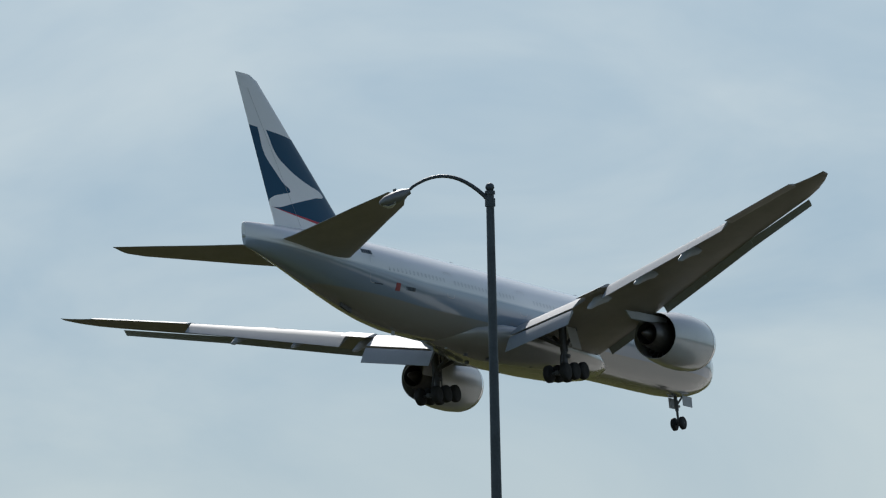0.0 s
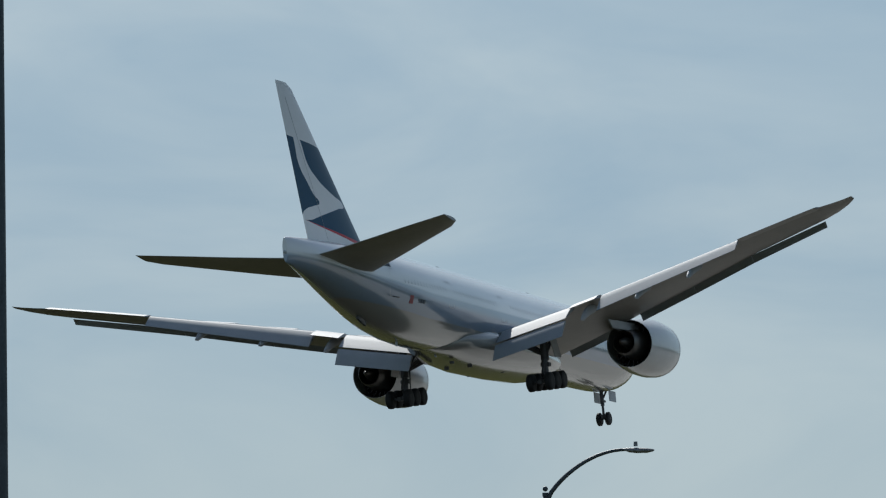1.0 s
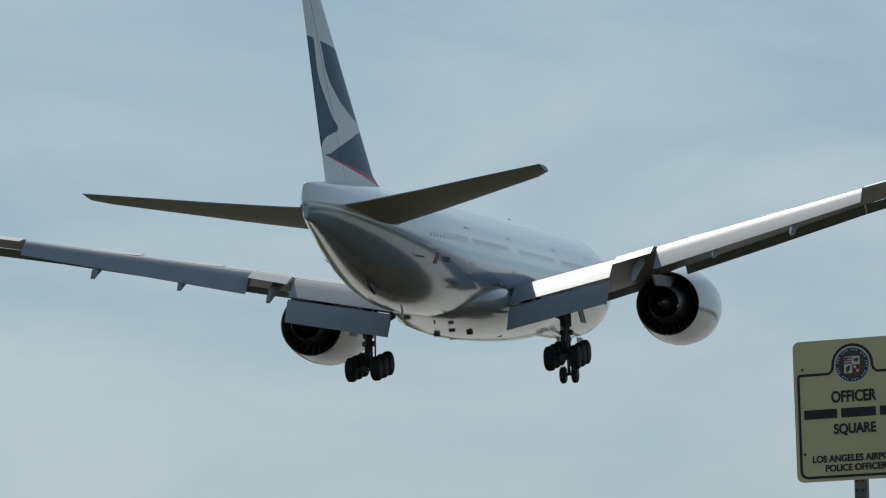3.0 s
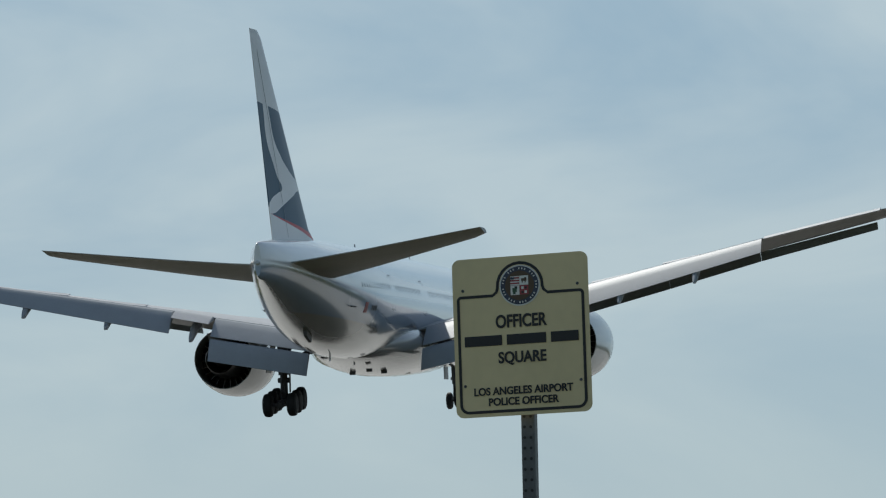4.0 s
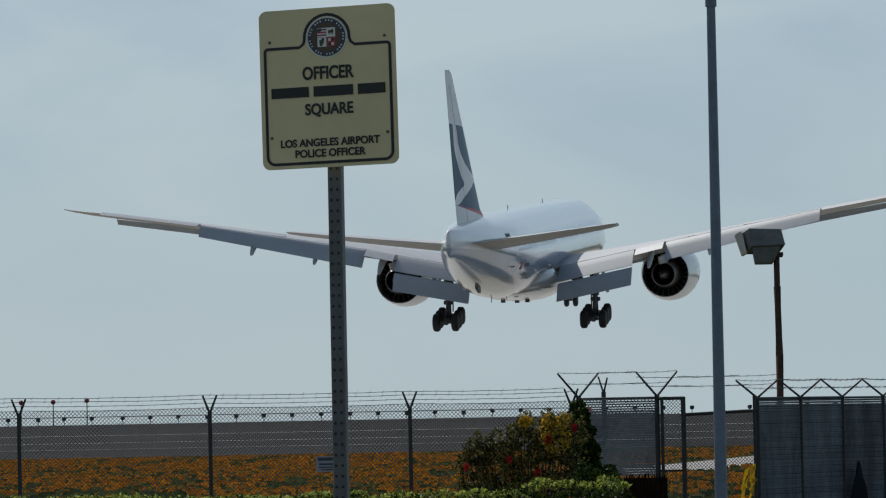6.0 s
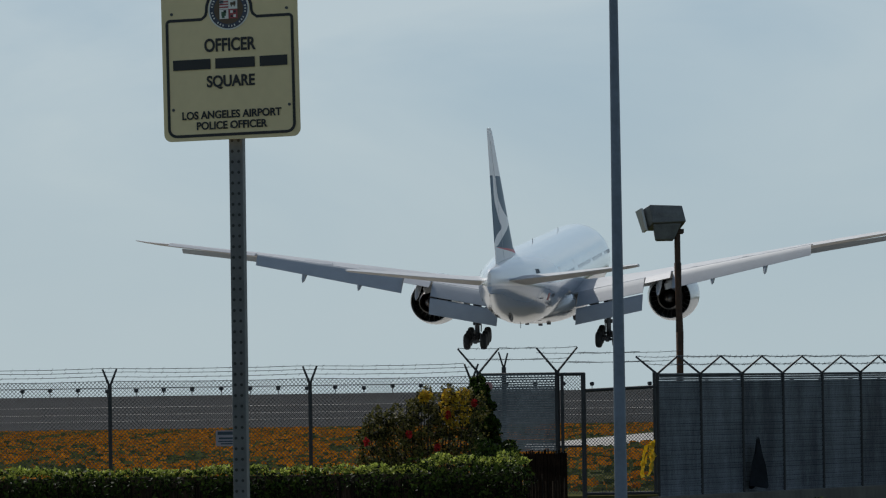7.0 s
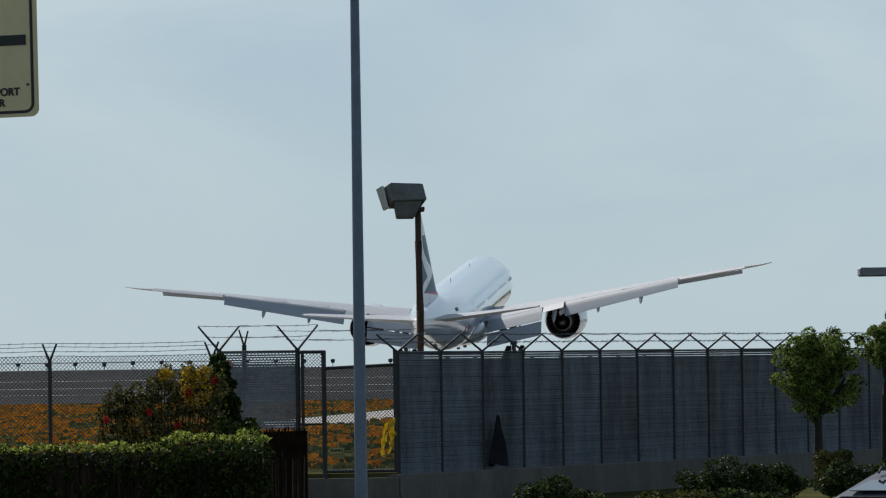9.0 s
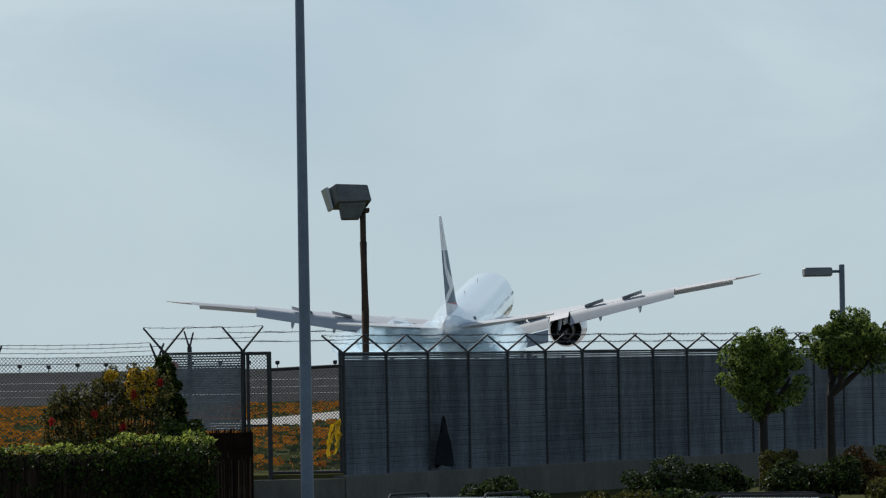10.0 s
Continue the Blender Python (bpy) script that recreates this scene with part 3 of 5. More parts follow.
        done("bogie_beam", bm, STRUT, gear)
        for k in (-1, 0, 1):
            for h in (-1, 1):
                bm = bmesh.new()
                ring = [[tilt @ Vector((h * .70 + dx, k * 1.46 + r * math.cos(2 * math.pi * j / 22), r * math.sin(2 * math.pi * j / 22))) for j in range(22)] for dx, r in ((-.26, .3), (-.27, .5), (-.2, .63), (-.1, .67), (.1, .67), (.2, .63), (.27, .5), (.26, .3))]
                add_loft(bm, ring)
                done("wheel", bm, TYRE, gear, "black aircraft tyre")
        bm = bmesh.new()
        add_box(bm, (0, 0, 0), (.06, 1.5, 1.7), Matrix.Translation((gx + .75, gy + .3, -2.6)) @ Matrix.Rotation(radians(-12), 4, "Y"), .02)
        done("gear_door", bm, UNDER, gear)
        # tailplane
        bm = bmesh.new()
        add_loft(bm, [foil_ring(x, le, te, z, .75, 4.5) for x, le, te, z in ((.3, 60.8, 69.6, 1.38), (2.0, 62.2, 70.0, 1.52), (5, 64.7, 70.9, 1.84), (8, 67.2, 71.8, 2.2), (10.5, 69.2, 72.4, 2.5), (11.2, 70.3, 72.6, 2.58))])
        shade_undersides(bm)
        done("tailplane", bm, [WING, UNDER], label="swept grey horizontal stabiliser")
    # fin and rudder
    bm = bmesh.new()
    rings = []
    for v in (0.0, .12, .3, .5, .7, .88, .97, 1.0):
        z = 2.2 + v * 11.0
        w = (z - 2.6) / 10.5
        le = FIN_LE[0] + (FIN_LE[1] - FIN_LE[0]) * w + (2.2 * (1 - v / .12) if v < .12 else 0) - (.5 if v == 1.0 else 0)
        te = FIN_TE[0] + (FIN_TE[1] - FIN_TE[0]) * w
        c = le - te
        rings.append([Vector((wd * c * .62, le - u * c, z)) for u, wd in FOIL])
    add_loft(bm, rings)
    part("tail_fin", bm, FIN, plane, "tall fin, blue field with white brush emblem and red line", 35)
    bm = bmesh.new()
    for z0, z1 in ((2.9, 6.2), (6.25, 12.2)):
        for sx in (-1, 1):
            pts = []
            for z in (z0, z1):
                w = (z - 2.6) / 10.5
                te, le = FIN_TE[0] + (FIN_TE[1] - FIN_TE[0]) * w, FIN_LE[0] + (FIN_LE[1] - FIN_LE[0]) * w
                pts.append((te + .3 * (le - te), (le - te) * .62 * .04 + .012, z))
            add_rod(bm, (sx * pts[0][1], pts[0][0], pts[0][2]), (sx * pts[1][1], pts[1][0], pts[1][2]), .009, .009, 5)
    part("rudder_gap", bm, WING, plane)
    # nose gear
    bm = bmesh.new()
    ny, nz = st(7.1), -5.14
    add_rod(bm, (0, ny, -2.4), (0, ny + .15, -4.1), .15)
    add_rod(bm, (0, ny + .15, -4.1), (0, ny + .2, nz), .1)
    add_rod(bm, (0, ny + .1, -3.7), (0, ny + 1.5, -2.7), .08)
    add_rod(bm, (-.55, ny + .2, nz), (.55, ny + .2, nz), .07)
    nose = part("nose_landing_gear", bm, STRUT, plane, "twin-wheel nose landing gear", 35)
    for h in (-1, 1):
        bm = bmesh.new()
        add_loft(bm, [[Vector((h * .36 + dx, ny + .2 + r * math.cos(2 * math.pi * j / 20), nz + r * math.sin(2 * math.pi * j / 20))) for j in range(20)] for dx, r in ((-.18, .25), (-.18, .42), (-.1, .53), (.1, .53), (.18, .42), (.18, .25))])
        part("wheel", bm, TYRE, nose, "black aircraft tyre", 35)
        bm = bmesh.new()
        add_box(bm, (h * .62, ny + .9, -3.35), (.05, 1.7, .85), None, .02)
        part("gear_door", bm, WING, nose)
    bm = bmesh.new()
    add_box(bm, (0, ny + .25, -3.75), (.5, .18, .2), None, .05)
    part("taxi_light", bm, GLASS_LENS, nose)
    # vents under the belly, tail skid and a tail-cone lamp
    for x, y in ((-.9, -3.5), (.9, -3.5), (-1.3, 2.5), (1.3, 2.5), (.5, -6.2)):
        bm = bmesh.new()
        add_loft(bm, [[Vector((x + a, y + b2, z)) for a, b2 in soft_rect(.34, .2, .08, 3)] for z in (-3.6, -3.955 + abs(x) * .1 + (.12 if y < -5 else 0))])
        part("belly_vent", bm, STRUT, plane, "grey belly vent")
    bm = bmesh.new()
    add_loft(bm, [[Vector((dx, st(s), z)) for dx, z in ((-.12, z0), (.12, z0), (.08, z0 - .3), (-.08, z0 - .3))] for s, z0 in ((59.2, -2.1), (59.9, -1.95), (60.6, -1.75))])
    part("tail_skid", bm, STRUT, plane, "dark tail skid")
    bm = bmesh.new()
    bmesh.ops.create_uvsphere(bm, u_segments=10, v_segments=6, radius=.12, matrix=Matrix.Translation((0, st(73.45), 1.35)))
    part("tail_lamp", bm, GLASS_LENS, plane)
    # aerials under and over the hull
    for y, z, d in ((8, -3.1, -1), (-8, -3.1, -1), (-16, -3.0, -1), (14, 3.08, 1), (-6, 3.08, 1)):
        bm = bmesh.new()
        add_loft(bm, [[Vector((dx, y + dy + k * .25, z + d * h)) for dx, dy in ((-.03, 0), (0, -.25), (.03, 0), (0, .25))] for k, h in ((0, -.2), (-1, .3))])
        part("blade_aerial", bm, WING, plane)
    return plane


SPOILERS = []


# ---------------------------------------------------------------- ground
def rise(y):
    """Height of the airfield by distance: flat verge, a bank up to a crest, then the runway falling gently away."""
    return float(np.interp(y, (-400, 52, 55, 67, 69, 87, 89, 260, 300, 306, 320, 4800), (-.6, -.62, -.9, -.9, -.62, -.62, 0.0, 0.0, 1.79, 1.75, 1.32, -5.4)))


def fence_y(x):
    """The line along which the verge steps up to the airfield: under the gate, then along the slatted fence."""
    return 88.75 if x < 3.75 else min(88.9 + 1.37 / .822 * (x - 3.58), 230.0)


def ground_material():
    m = bpy.data.materials.new("ground_cover")
    m.use_nodes = True
    t = m.node_tree
    b = t.nodes["Principled BSDF"]
    b.inputs["Roughness"].default_value = 0.95
    b.inputs["Specular IOR Level"].default_value = 0.0
    co = t.nodes.new("ShaderNodeTexCoord")
    n1, n2 = t.nodes.new("ShaderNodeTexNoise"), t.nodes.new("ShaderNodeTexNoise")
    n1.inputs["Scale"].default_value, n1.inputs["Detail"].default_value = 0.8, 6
    n2.inputs["Scale"].default_value, n2.inputs["Detail"].default_value = 0.09, 4
    for n in (n1, n2):
        t.links.new(co.outputs["Object"], n.inputs["Vector"])
    r1 = t.nodes.new("ShaderNodeValToRGB")
    e = r1.color_ramp.elements
    e[0].position, e[0].color = 0.40, (0.034, 0.046, 0.016, 1)
    e[1].position, e[1].color = 0.66, (0.09, 0.086, 0.032, 1)
    t.links.new(n1.outputs[0], r1.inputs[0])
    r2 = t.nodes.new("ShaderNodeValToRGB")
    r2.color_ramp.elements[0].position, r2.color_ramp.elements[1].position = 0.4, 0.62
    t.links.new(n2.outputs[0], r2.inputs[0])
    mix = t.nodes.new("ShaderNodeMixRGB")
    mix.inputs[2].default_value = (0.09, 0.085, 0.04, 1)
    fac = t.nodes.new("ShaderNodeMath")
    fac.operation = "MULTIPLY"
    fac.inputs[1].default_value = 0.6
    t.links.new(r2.outputs[0], fac.inputs[0])
    t.links.new(fac.outputs[0], mix.inputs[0])
    t.links.new(r1.outputs[0], mix.inputs[1])
    t.links.new(mix.outputs[0], b.inputs["Base Color"])
    return m


ASPHALT = material("worn_asphalt", (0.029, 0.029, 0.03), 0.95, 0.0, 0.25, 0.12, bump=0.2, bump_scale=8, stretch=(.3, 1, 1), spec=0.05)
RUNWAY = material("grooved_runway_concrete", (0.40, 0.39, 0.36), 0.85, 0.0, 0.15, 0.1, bump=0.2, bump_scale=8)
PAINT = material("faded_runway_paint", (0.33, 0.32, 0.29), 0.8, 0.0, 0.2, 0.8)
PATH = material("pale_concrete_path", (0.34, 0.32, 0.29), 0.85, 0.0, 0.15, 0.7)
POPPY = leaf_material("orange_wildflowers", (0.72, 0.25, 0.012), (0.40, 0.13, 0.008), 0.0)
GRASS = leaf_material("field_grass", (0.18, 0.18, 0.05), (0.05, 0.065, 0.02), 0.0)
STREET = material("street_asphalt", (0.055, 0.055, 0.056), 0.9, 0.0, 0.2, 0.8, bump=0.3, bump_scale=60)
ys = [260, 270, 280, 290, 300, 306, 320, 400, 600, 1000, 2000, 4800]
xs = [-1500, -300, -60, -15, 0, 3.7, 3.8, 6, 9, 12, 16, 20, 25, 32, 45, 66, 120, 300, 1500]
bm = bmesh.new()
grid = []
for x in xs:
    f = fence_y(x)
    col = [(-400, -.6), (-120, -.61), (0, -.62), (38, -.62), (52, -.62), (55, -.9), (67, -.9), (69, -.62), (69 + (f - 69) * .5, -.62), (f - .05, -.6), (f + .05, -.02), (f + 12, 0.0)] + [(q, rise(q)) for q in ys]
    grid.append([bm.verts.new((x, y, z)) for y, z in col])
for a, b in zip(grid, grid[1:]):
    for k in range(len(a) - 1):
        bm.faces.new((a[k], b[k], b[k + 1], a[k + 1]))
tagged(link("ground", bm, ground_material()), "grassy airfield ground running to the horizon", "ground", kind="structure")


def strip(name, y0, y1, x0, x1, mat, lift, label, cat, n=6):
    bm = bmesh.new()
    cols = [(bm.verts.new((x0, y, rise(y) + lift)), bm.verts.new((x1, y, rise(y) + lift))) for y in sorted({y0, y1, *[q for q in ys if y0 < q < y1], *np.linspace(y0, y1, n)})]
    for p, q in zip(cols, cols[1:]):
        bm.faces.new((p[0], p[1], q[1], q[0]))
    return tagged(link(name, bm, mat), label, cat, kind="structure")


strip("road", 262, 318, -900, 900, ASPHALT, .02, "dark asphalt taxiway on the bank", "taxiway", 14)
strip("runway", 318, 4700, -90, 130, RUNWAY, .02, "pale concrete runway beyond the crest", "runway", 14)
for yy, w in ((270, .26), (277, .3), (285.5, .36)):
    strip("runway_marking", yy, yy + w, -500, 500, PAINT, .045, "faded pale painted line", "marking", 2)
bm = bmesh.new()
bm.faces.new([bm.verts.new(v) for v in ((2.4, 145, .02), (11.5, 197, .02), (11.8, 232, .02), (2.6, 170, .02))])
tagged(link("pavement", bm, PATH), "pale concrete service path across the field", "path", kind="structure")
strip("road", 55.2, 66.6, -200, 200, STREET, .02, "dark asphalt street", "street", 4)


def tuft_field(name, mat, count, box, size, height, label, seed, clump=None):
    """Many small upright blades or petals on the field, as one mesh."""
    rng = random.Random(seed)
    vs, fs = [], []
    while len(fs) < count:
        x, y = rng.uniform(box[0], box[1]), rng.uniform(box[2], box[3])
        if abs(x) > y * .17 + 3 or y < fence_y(x) + .4 or (2.4 < x < 12 and 144 + 5.714 * (x - 2.4) < y < 171 + 6.74 * (x - 2.6)):
            continue
        if clump and noise.noise(Vector((x * .5, y * .05, seed))) + .6 * noise.noise(Vector((x * 1.9, y * .22, seed))) < clump + (.12 if y < 130 else 0):
            continue
        s, h, a = size * rng.uniform(.6, 1.5), height * rng.uniform(.5, 1.3), rng.uniform(0, math.pi)
        dx, dy, z = s * math.cos(a), s * math.sin(a) * .5, rise(y)
        i = len(vs)
        vs += [(x - dx, y - dy, z + h * .45), (x + dx, y + dy, z + h * .4), (x + dx * .8, y + dy + s * .4, z + h), (x - dx * .9, y - dy + s * .4, z + h * .95)]
        fs.append((i, i + 1, i + 2, i + 3))
    me = bpy.data.meshes.new(name)
    me.from_pydata(vs, [], fs)
    me.materials.append(mat)
    ob = new(name, me)
    return tagged(ob, label, name.replace("_", " "), kind="stuff")


tuft_field("wild_flowers", POPPY, 42000, (-35, 48, 90, 258), .085, .14, "orange wildflowers scattered over the airfield grass", 3, -.2)
tuft_field("field_grass", GRASS, 48000, (-35, 48, 89, 258), .10, .12, "green and dry field grass", 4)


# ---------------------------------------------------------------- street lamps
def street_lamp(at, height, arm, rise_arm, bend, mat, base_r, top_r, label, head_tilt=0, bow=1.0, bulk=1.0):
    """at: foot; arm: horizontal vector from pole to lamp head; bend: 'hoop' or 'sweep'."""
    lamp = empty("street_lamp", pose(*at))
    tagged(lamp, label, "street lamp", "street lamps along the road")
    bm = bmesh.new()
    add_tube(bm, [(0, 0, 0), (0, 0, height * .5), (0, 0, height - .22)], [base_r, (base_r + top_r) / 2, top_r], 16)
    part("pole", bm, mat, lamp, smooth=40)
    bm = bmesh.new()
    add_rod(bm, (0, 0, 0), (0, 0, .35), base_r * 1.9, base_r * 1.5, 14)
    part("base_cover", bm, mat, lamp)
    bm = bmesh.new()
    add_rod(bm, (0, 0, height - .24), (0, 0, height - .16), top_r * 1.3, top_r * 1.3, 14)
    bmesh.ops.create_uvsphere(bm, u_segments=14, v_segments=8, radius=top_r * 1.15, matrix=Matrix.Translation((0, 0, height - .08)))
    part("finial", bm, mat, lamp, "ball finial", 60)
    A = Vector((*arm, 0))
    n = 14
    pts = []
    j = height - .42
    for k in range(n + 1):
        u = k / n
        if bend == "hoop":
            z = j + (rise_arm + .0) * u + 0.47 * math.sin(math.pi * u) ** .8
        else:
            z = j + rise_arm * math.sin(u * math.pi / 2) ** bow
        pts.append(A * .84 * u + Vector((0, 0, z)))
    bm = bmesh.new()
    add_tube(bm, pts, [.05 - .018 * k / n for k in range(n + 1)], 8)
    part("arm", bm, mat, lamp, smooth=50)
    bm = bmesh.new()
    add_rod(bm, (0, 0, j - .09), (0, 0, j + .09), top_r * 1.35, top_r * 1.35, 12)
    part("arm_clamp", bm, mat, lamp)
    d = A.normalized()
    q = d.to_track_quat("X", "Z").to_matrix().to_4x4()
    L_ = A.length * .30
    m = Matrix.Translation(pts[-1]) @ q @ Matrix.Rotation(radians(head_tilt), 4, "Y")
    bm = bmesh.new()
    add_loft(bm, [[m @ Vector((x * L_, w * bulk * math.cos(a), z + h * bulk * math.sin(a))) for a in [2 * math.pi * i / 14 for i in range(14)]] for x, w, h, z in
                  ((-.12, .05, .045, .0), (.02, .07, .06, .0), (.12, .12, .085, -.01), (.4, .17, .10, -.02), (.75, .16, .085, -.025), (.95, .09, .045, -.02), (1.0, .03, .015, -.015))])
    head = part("lamp_head", bm, LAMP_HEAD, lamp, "grey cobra-style lamp housing", 50)
    bm = bmesh.new()
    add_loft(bm, [[m @ Vector((x * L_, w * bulk * math.cos(a), (-.06 - d2 + .02 * math.sin(a)) * bulk)) for a in [2 * math.pi * i / 12 for i in range(12)]] for x, w, d2 in ((.42, .13, -.01), (.55, .12, .05), (.75, .11, .05), (.9, .05, .0))])
    part("lens", bm, GLASS_LENS, head, "glass lens", 50)
    bm = bmesh.new()
    add_rod(bm, m @ Vector((.35 * L_, 0, .07)), m @ Vector((.35 * L_, 0, .17)), .045, .04, 10)
    part("photocell", bm, LAMP_HEAD, head)
    return lamp


G = -.6
street_lamp((-14.41, 8.18, G), 13.82 - G, (-2.08, -.72), .26, "hoop", POLE_A, .15, .088, "dark blue-grey street lamp with curved arm over the road", 20, 1.0, 1.45)
street_lamp((-13.69, 39.94, G), 6.1 - G, (2.0, .5), 1.16, "sweep", POLE_A, .085, .05, "dark street lamp with long upswept arm", 0, .68, .6)
street_lamp((2.308, 67.12, G - .2), 7.72 - G + .2, (2.1, .2), 1.25, "sweep", POLE_C, .088, .056, "galvanised blue-grey street lamp before the fence", 0)


# ---------------------------------------------------------------- memorial sign
def rounded_plate(bm, w, h, r, y0, y1, m):
    pts = soft_rect(w, h, r, 6)
    add_loft(bm, [[m @ Vector((x, y, z)) for x, z in pts] for y in (y0, y1)])


def lettering(text, width, height, m, mat, parent):
    c = bpy.data.curves.new("lettering", "FONT")
    c.body, c.size, c.align_x, c.align_y, c.extrude, c.offset = text, .08, "CENTER", "CENTER", .001, .0022
    tmp = new("lettering", c)
    me = bpy.data.meshes.new_from_object(tmp.evaluated_get(bpy.context.evaluated_depsgraph_get()))
    bpy.data.objects.remove(tmp)
    xs_, ys_ = [v.co.x for v in me.vertices], [v.co.y for v in me.vertices]
    fx, fy = width / (max(xs_) - min(xs_)), height / (max(ys_) - min(ys_))
    for v in me.vertices:
        v.co.x, v.co.y = (v.co.x - (max(xs_) + min(xs_)) / 2) * fx, (v.co.y - (max(ys_) + min(ys_)) / 2) * fy
    ob = new("lettering", me)
    me.materials.clear()
    me.materials.append(mat)
    ob.parent = parent
    ob.matrix_basis = m @ Matrix.Rotation(radians(90), 4, "X")
    return ob


def memorial_sign():
    sign = empty("memorial_sign", pose(-.936, 22.72, G))
    tagged(sign, "tan memorial sign, black border, city seal, on perforated post", "sign")
    zc = 3.339 - G
    bm = bmesh.new()
    # square tube with rows of punched holes on the face
    H = zc - .30
    add_loft(bm, [[Matrix.Rotation(radians(-12), 3, "Z") @ Vector((.016 + x, .035 + y, z)) for x, y in soft_rect(.063, .063, .008, 2)] for z in (-.1, H)])
    post = part("post", bm, POST, sign, "perforated galvanised square post")
    bm = bmesh.new()
    z = .3
    while z < H - .03:
        for k in (-.0145, .0145):
            bmesh.ops.create_circle(bm, cap_ends=True, segments=8, radius=.007, matrix=Matrix.Rotation(radians(-12), 4, "Z") @ Matrix.Translation((.016 + k, .0015, z)) @ Matrix.Rotation(radians(90), 4, "X"))
        z += .0475
    tagged(part("punched_holes", bm, BLACK, post, "rows of punched holes"), kind="stuff")
    # the plate is turned a little from the road, and is wider than it looks
    M = Matrix.Translation((0, -.05, zc)) @ Matrix.Rotation(radians(-22.7), 4, "Z") @ Matrix.Rotation(radians(-.76), 4, "Y") @ Matrix.Diagonal((1.09, 1, 1, 1))
    bm = bmesh.new()
    rounded_plate(bm, .615, .715, .035, 0, .004, M)
    panel = part("panel", bm, SIGN, sign, "tan sheet-metal sign face", 40)
    # black border with an arch round the seal
    bm = bmesh.new()
    path = []
    w, lo, hi, r = .2825, -.335, .185, .035
    for x, z, a0 in ((w - r, lo + r, -90), (w - r, hi - r * .4, 0)):
        rr = r if a0 == -90 else r * .4
        for i in range(6):
            a = radians(a0 + 90 * i / 5)
            path.append((x + rr * math.cos(a) + (r - rr), z + rr * math.sin(a)))
    path += [(.125, hi), (.107, hi + .015)]
    for i in range(13):
        a = radians(-4 + 188 * i / 12)
        path.append(((.102) * math.cos(a), .224 + .102 * math.sin(a)))
    path += [(-.107, hi + .015), (-.125, hi)]
    for x, z, a0 in ((-w + r, hi - r * .4, 90), (-w + r, lo + r, 180)):
        rr = r if a0 == 180 else r * .4
        for i in range(6):
            a = radians(a0 + 90 * i / 5)
            path.append((x + rr * math.cos(a) - (r - rr), z + rr * math.sin(a)))
    pts = [Vector((x, -.002, z)) for x, z in path]
    n = len(pts)
    rows = []
    for i, p in enumerate(pts):
        d = (pts[(i + 1) % n] - pts[i - 1]).normalized()
        s = Vector((-d.z, 0, d.x)) * .0065
        rows.append([bm.verts.new(M @ (p + s)), bm.verts.new(M @ (p - s))])
    for i in range(n):
        a, b = rows[i], rows[(i + 1) % n]
        bm.faces.new((a[0], a[1], b[1], b[0]))
    part("border", bm, BLACK, panel, "thin black border with an arch")
    # city seal: ring, field and a quartered shield as plain shapes

    def disc(name, r, y, mat, z=.224):
        b2 = bmesh.new()
        bmesh.ops.create_circle(b2, cap_ends=True, segments=40, radius=r, matrix=M @ Matrix.Translation((0, y, z)) @ Matrix.Rotation(radians(90), 4, "X"))
        return part(name, b2, mat, panel)

    disc("seal_rim", .092, -.002, WHITE)
    disc("seal_ring", .086, -.003, NAVY)
    disc("seal_field", .066, -.004, BROWN)
    for k in range(36):
        if k % 4 == 3:
            continue
        b2 = bmesh.new()
        a = 2 * math.pi * k / 36
        add_box(b2, (0, -.0042, .076), (.005, .0008, .008), M @ Matrix.Translation((0, 0, .224)) @ Matrix.Rotation(a, 4, "Y"))
        part("seal_lettering_bar", b2, WHITE, panel)
    for x, z, mat in ((-.0205, .0215, RED), (.0205, .0215, WHITE), (-.0205, -.0215, WHITE), (.0205, -.0215, RED)):
        b2 = bmesh.new()
        add_box(b2, (x, -.0048, .224 + z), (.04, .0008, .042), M, 0)
        part("shield_quarter", b2, mat, panel)
    charges = [(-.0205, .0215 - .018 + .012 * k, .04, .005, WHITE) for k in range(4)] + [(-.031, .033, .018, .017, NAVY)]
    charges += [(.021, .024, .024, .012, BROWN), (.028, .03, .009, .008, BROWN), (.014, .015, .005, .008, BROWN), (.027, .015, .005, .008, BROWN)]
    charges += [(-.022, -.02, .02, .018, GREENP), (-.016, -.01, .012, .012, BLACK), (-.024, -.034, .012, .01, GREENP)]
    charges += [(.014, -.012, .011, .012, WHITE), (.029, -.012, .009, .01, BLACK), (.014, -.032, .01, .009, BLACK), (.028, -.031, .011, .012, WHITE)]
    for x, z, sx, sz, mat in charges:
        b2 = bmesh.new()
        add_box(b2, (x, -.0054, .224 + z), (sx, .0006, sz), M, 0)
        part("shield_charge", b2, mat, panel)
    for text, width, height, z in (("OFFICER", .232, .060, .067), ("SQUARE", .217, .062, -.100), ("LOS ANGELES AIRPORT", .448, .036, -.244), ("POLICE OFFICER", .318, .036, -.292)):
        lettering(text, width, height, M @ Matrix.Translation((.002, -.003, z)), BLACK, panel)
    # the name line stays plain bars
    for x0, x1 in ((-.258, -.088), (-.066, .112), (.134, .258)):
        b2 = bmesh.new()
        add_box(b2, ((x0 + x1) / 2, -.003, -.016), (x1 - x0, .001, .046), M)
        part("name_bar", b2, BLACK, panel)
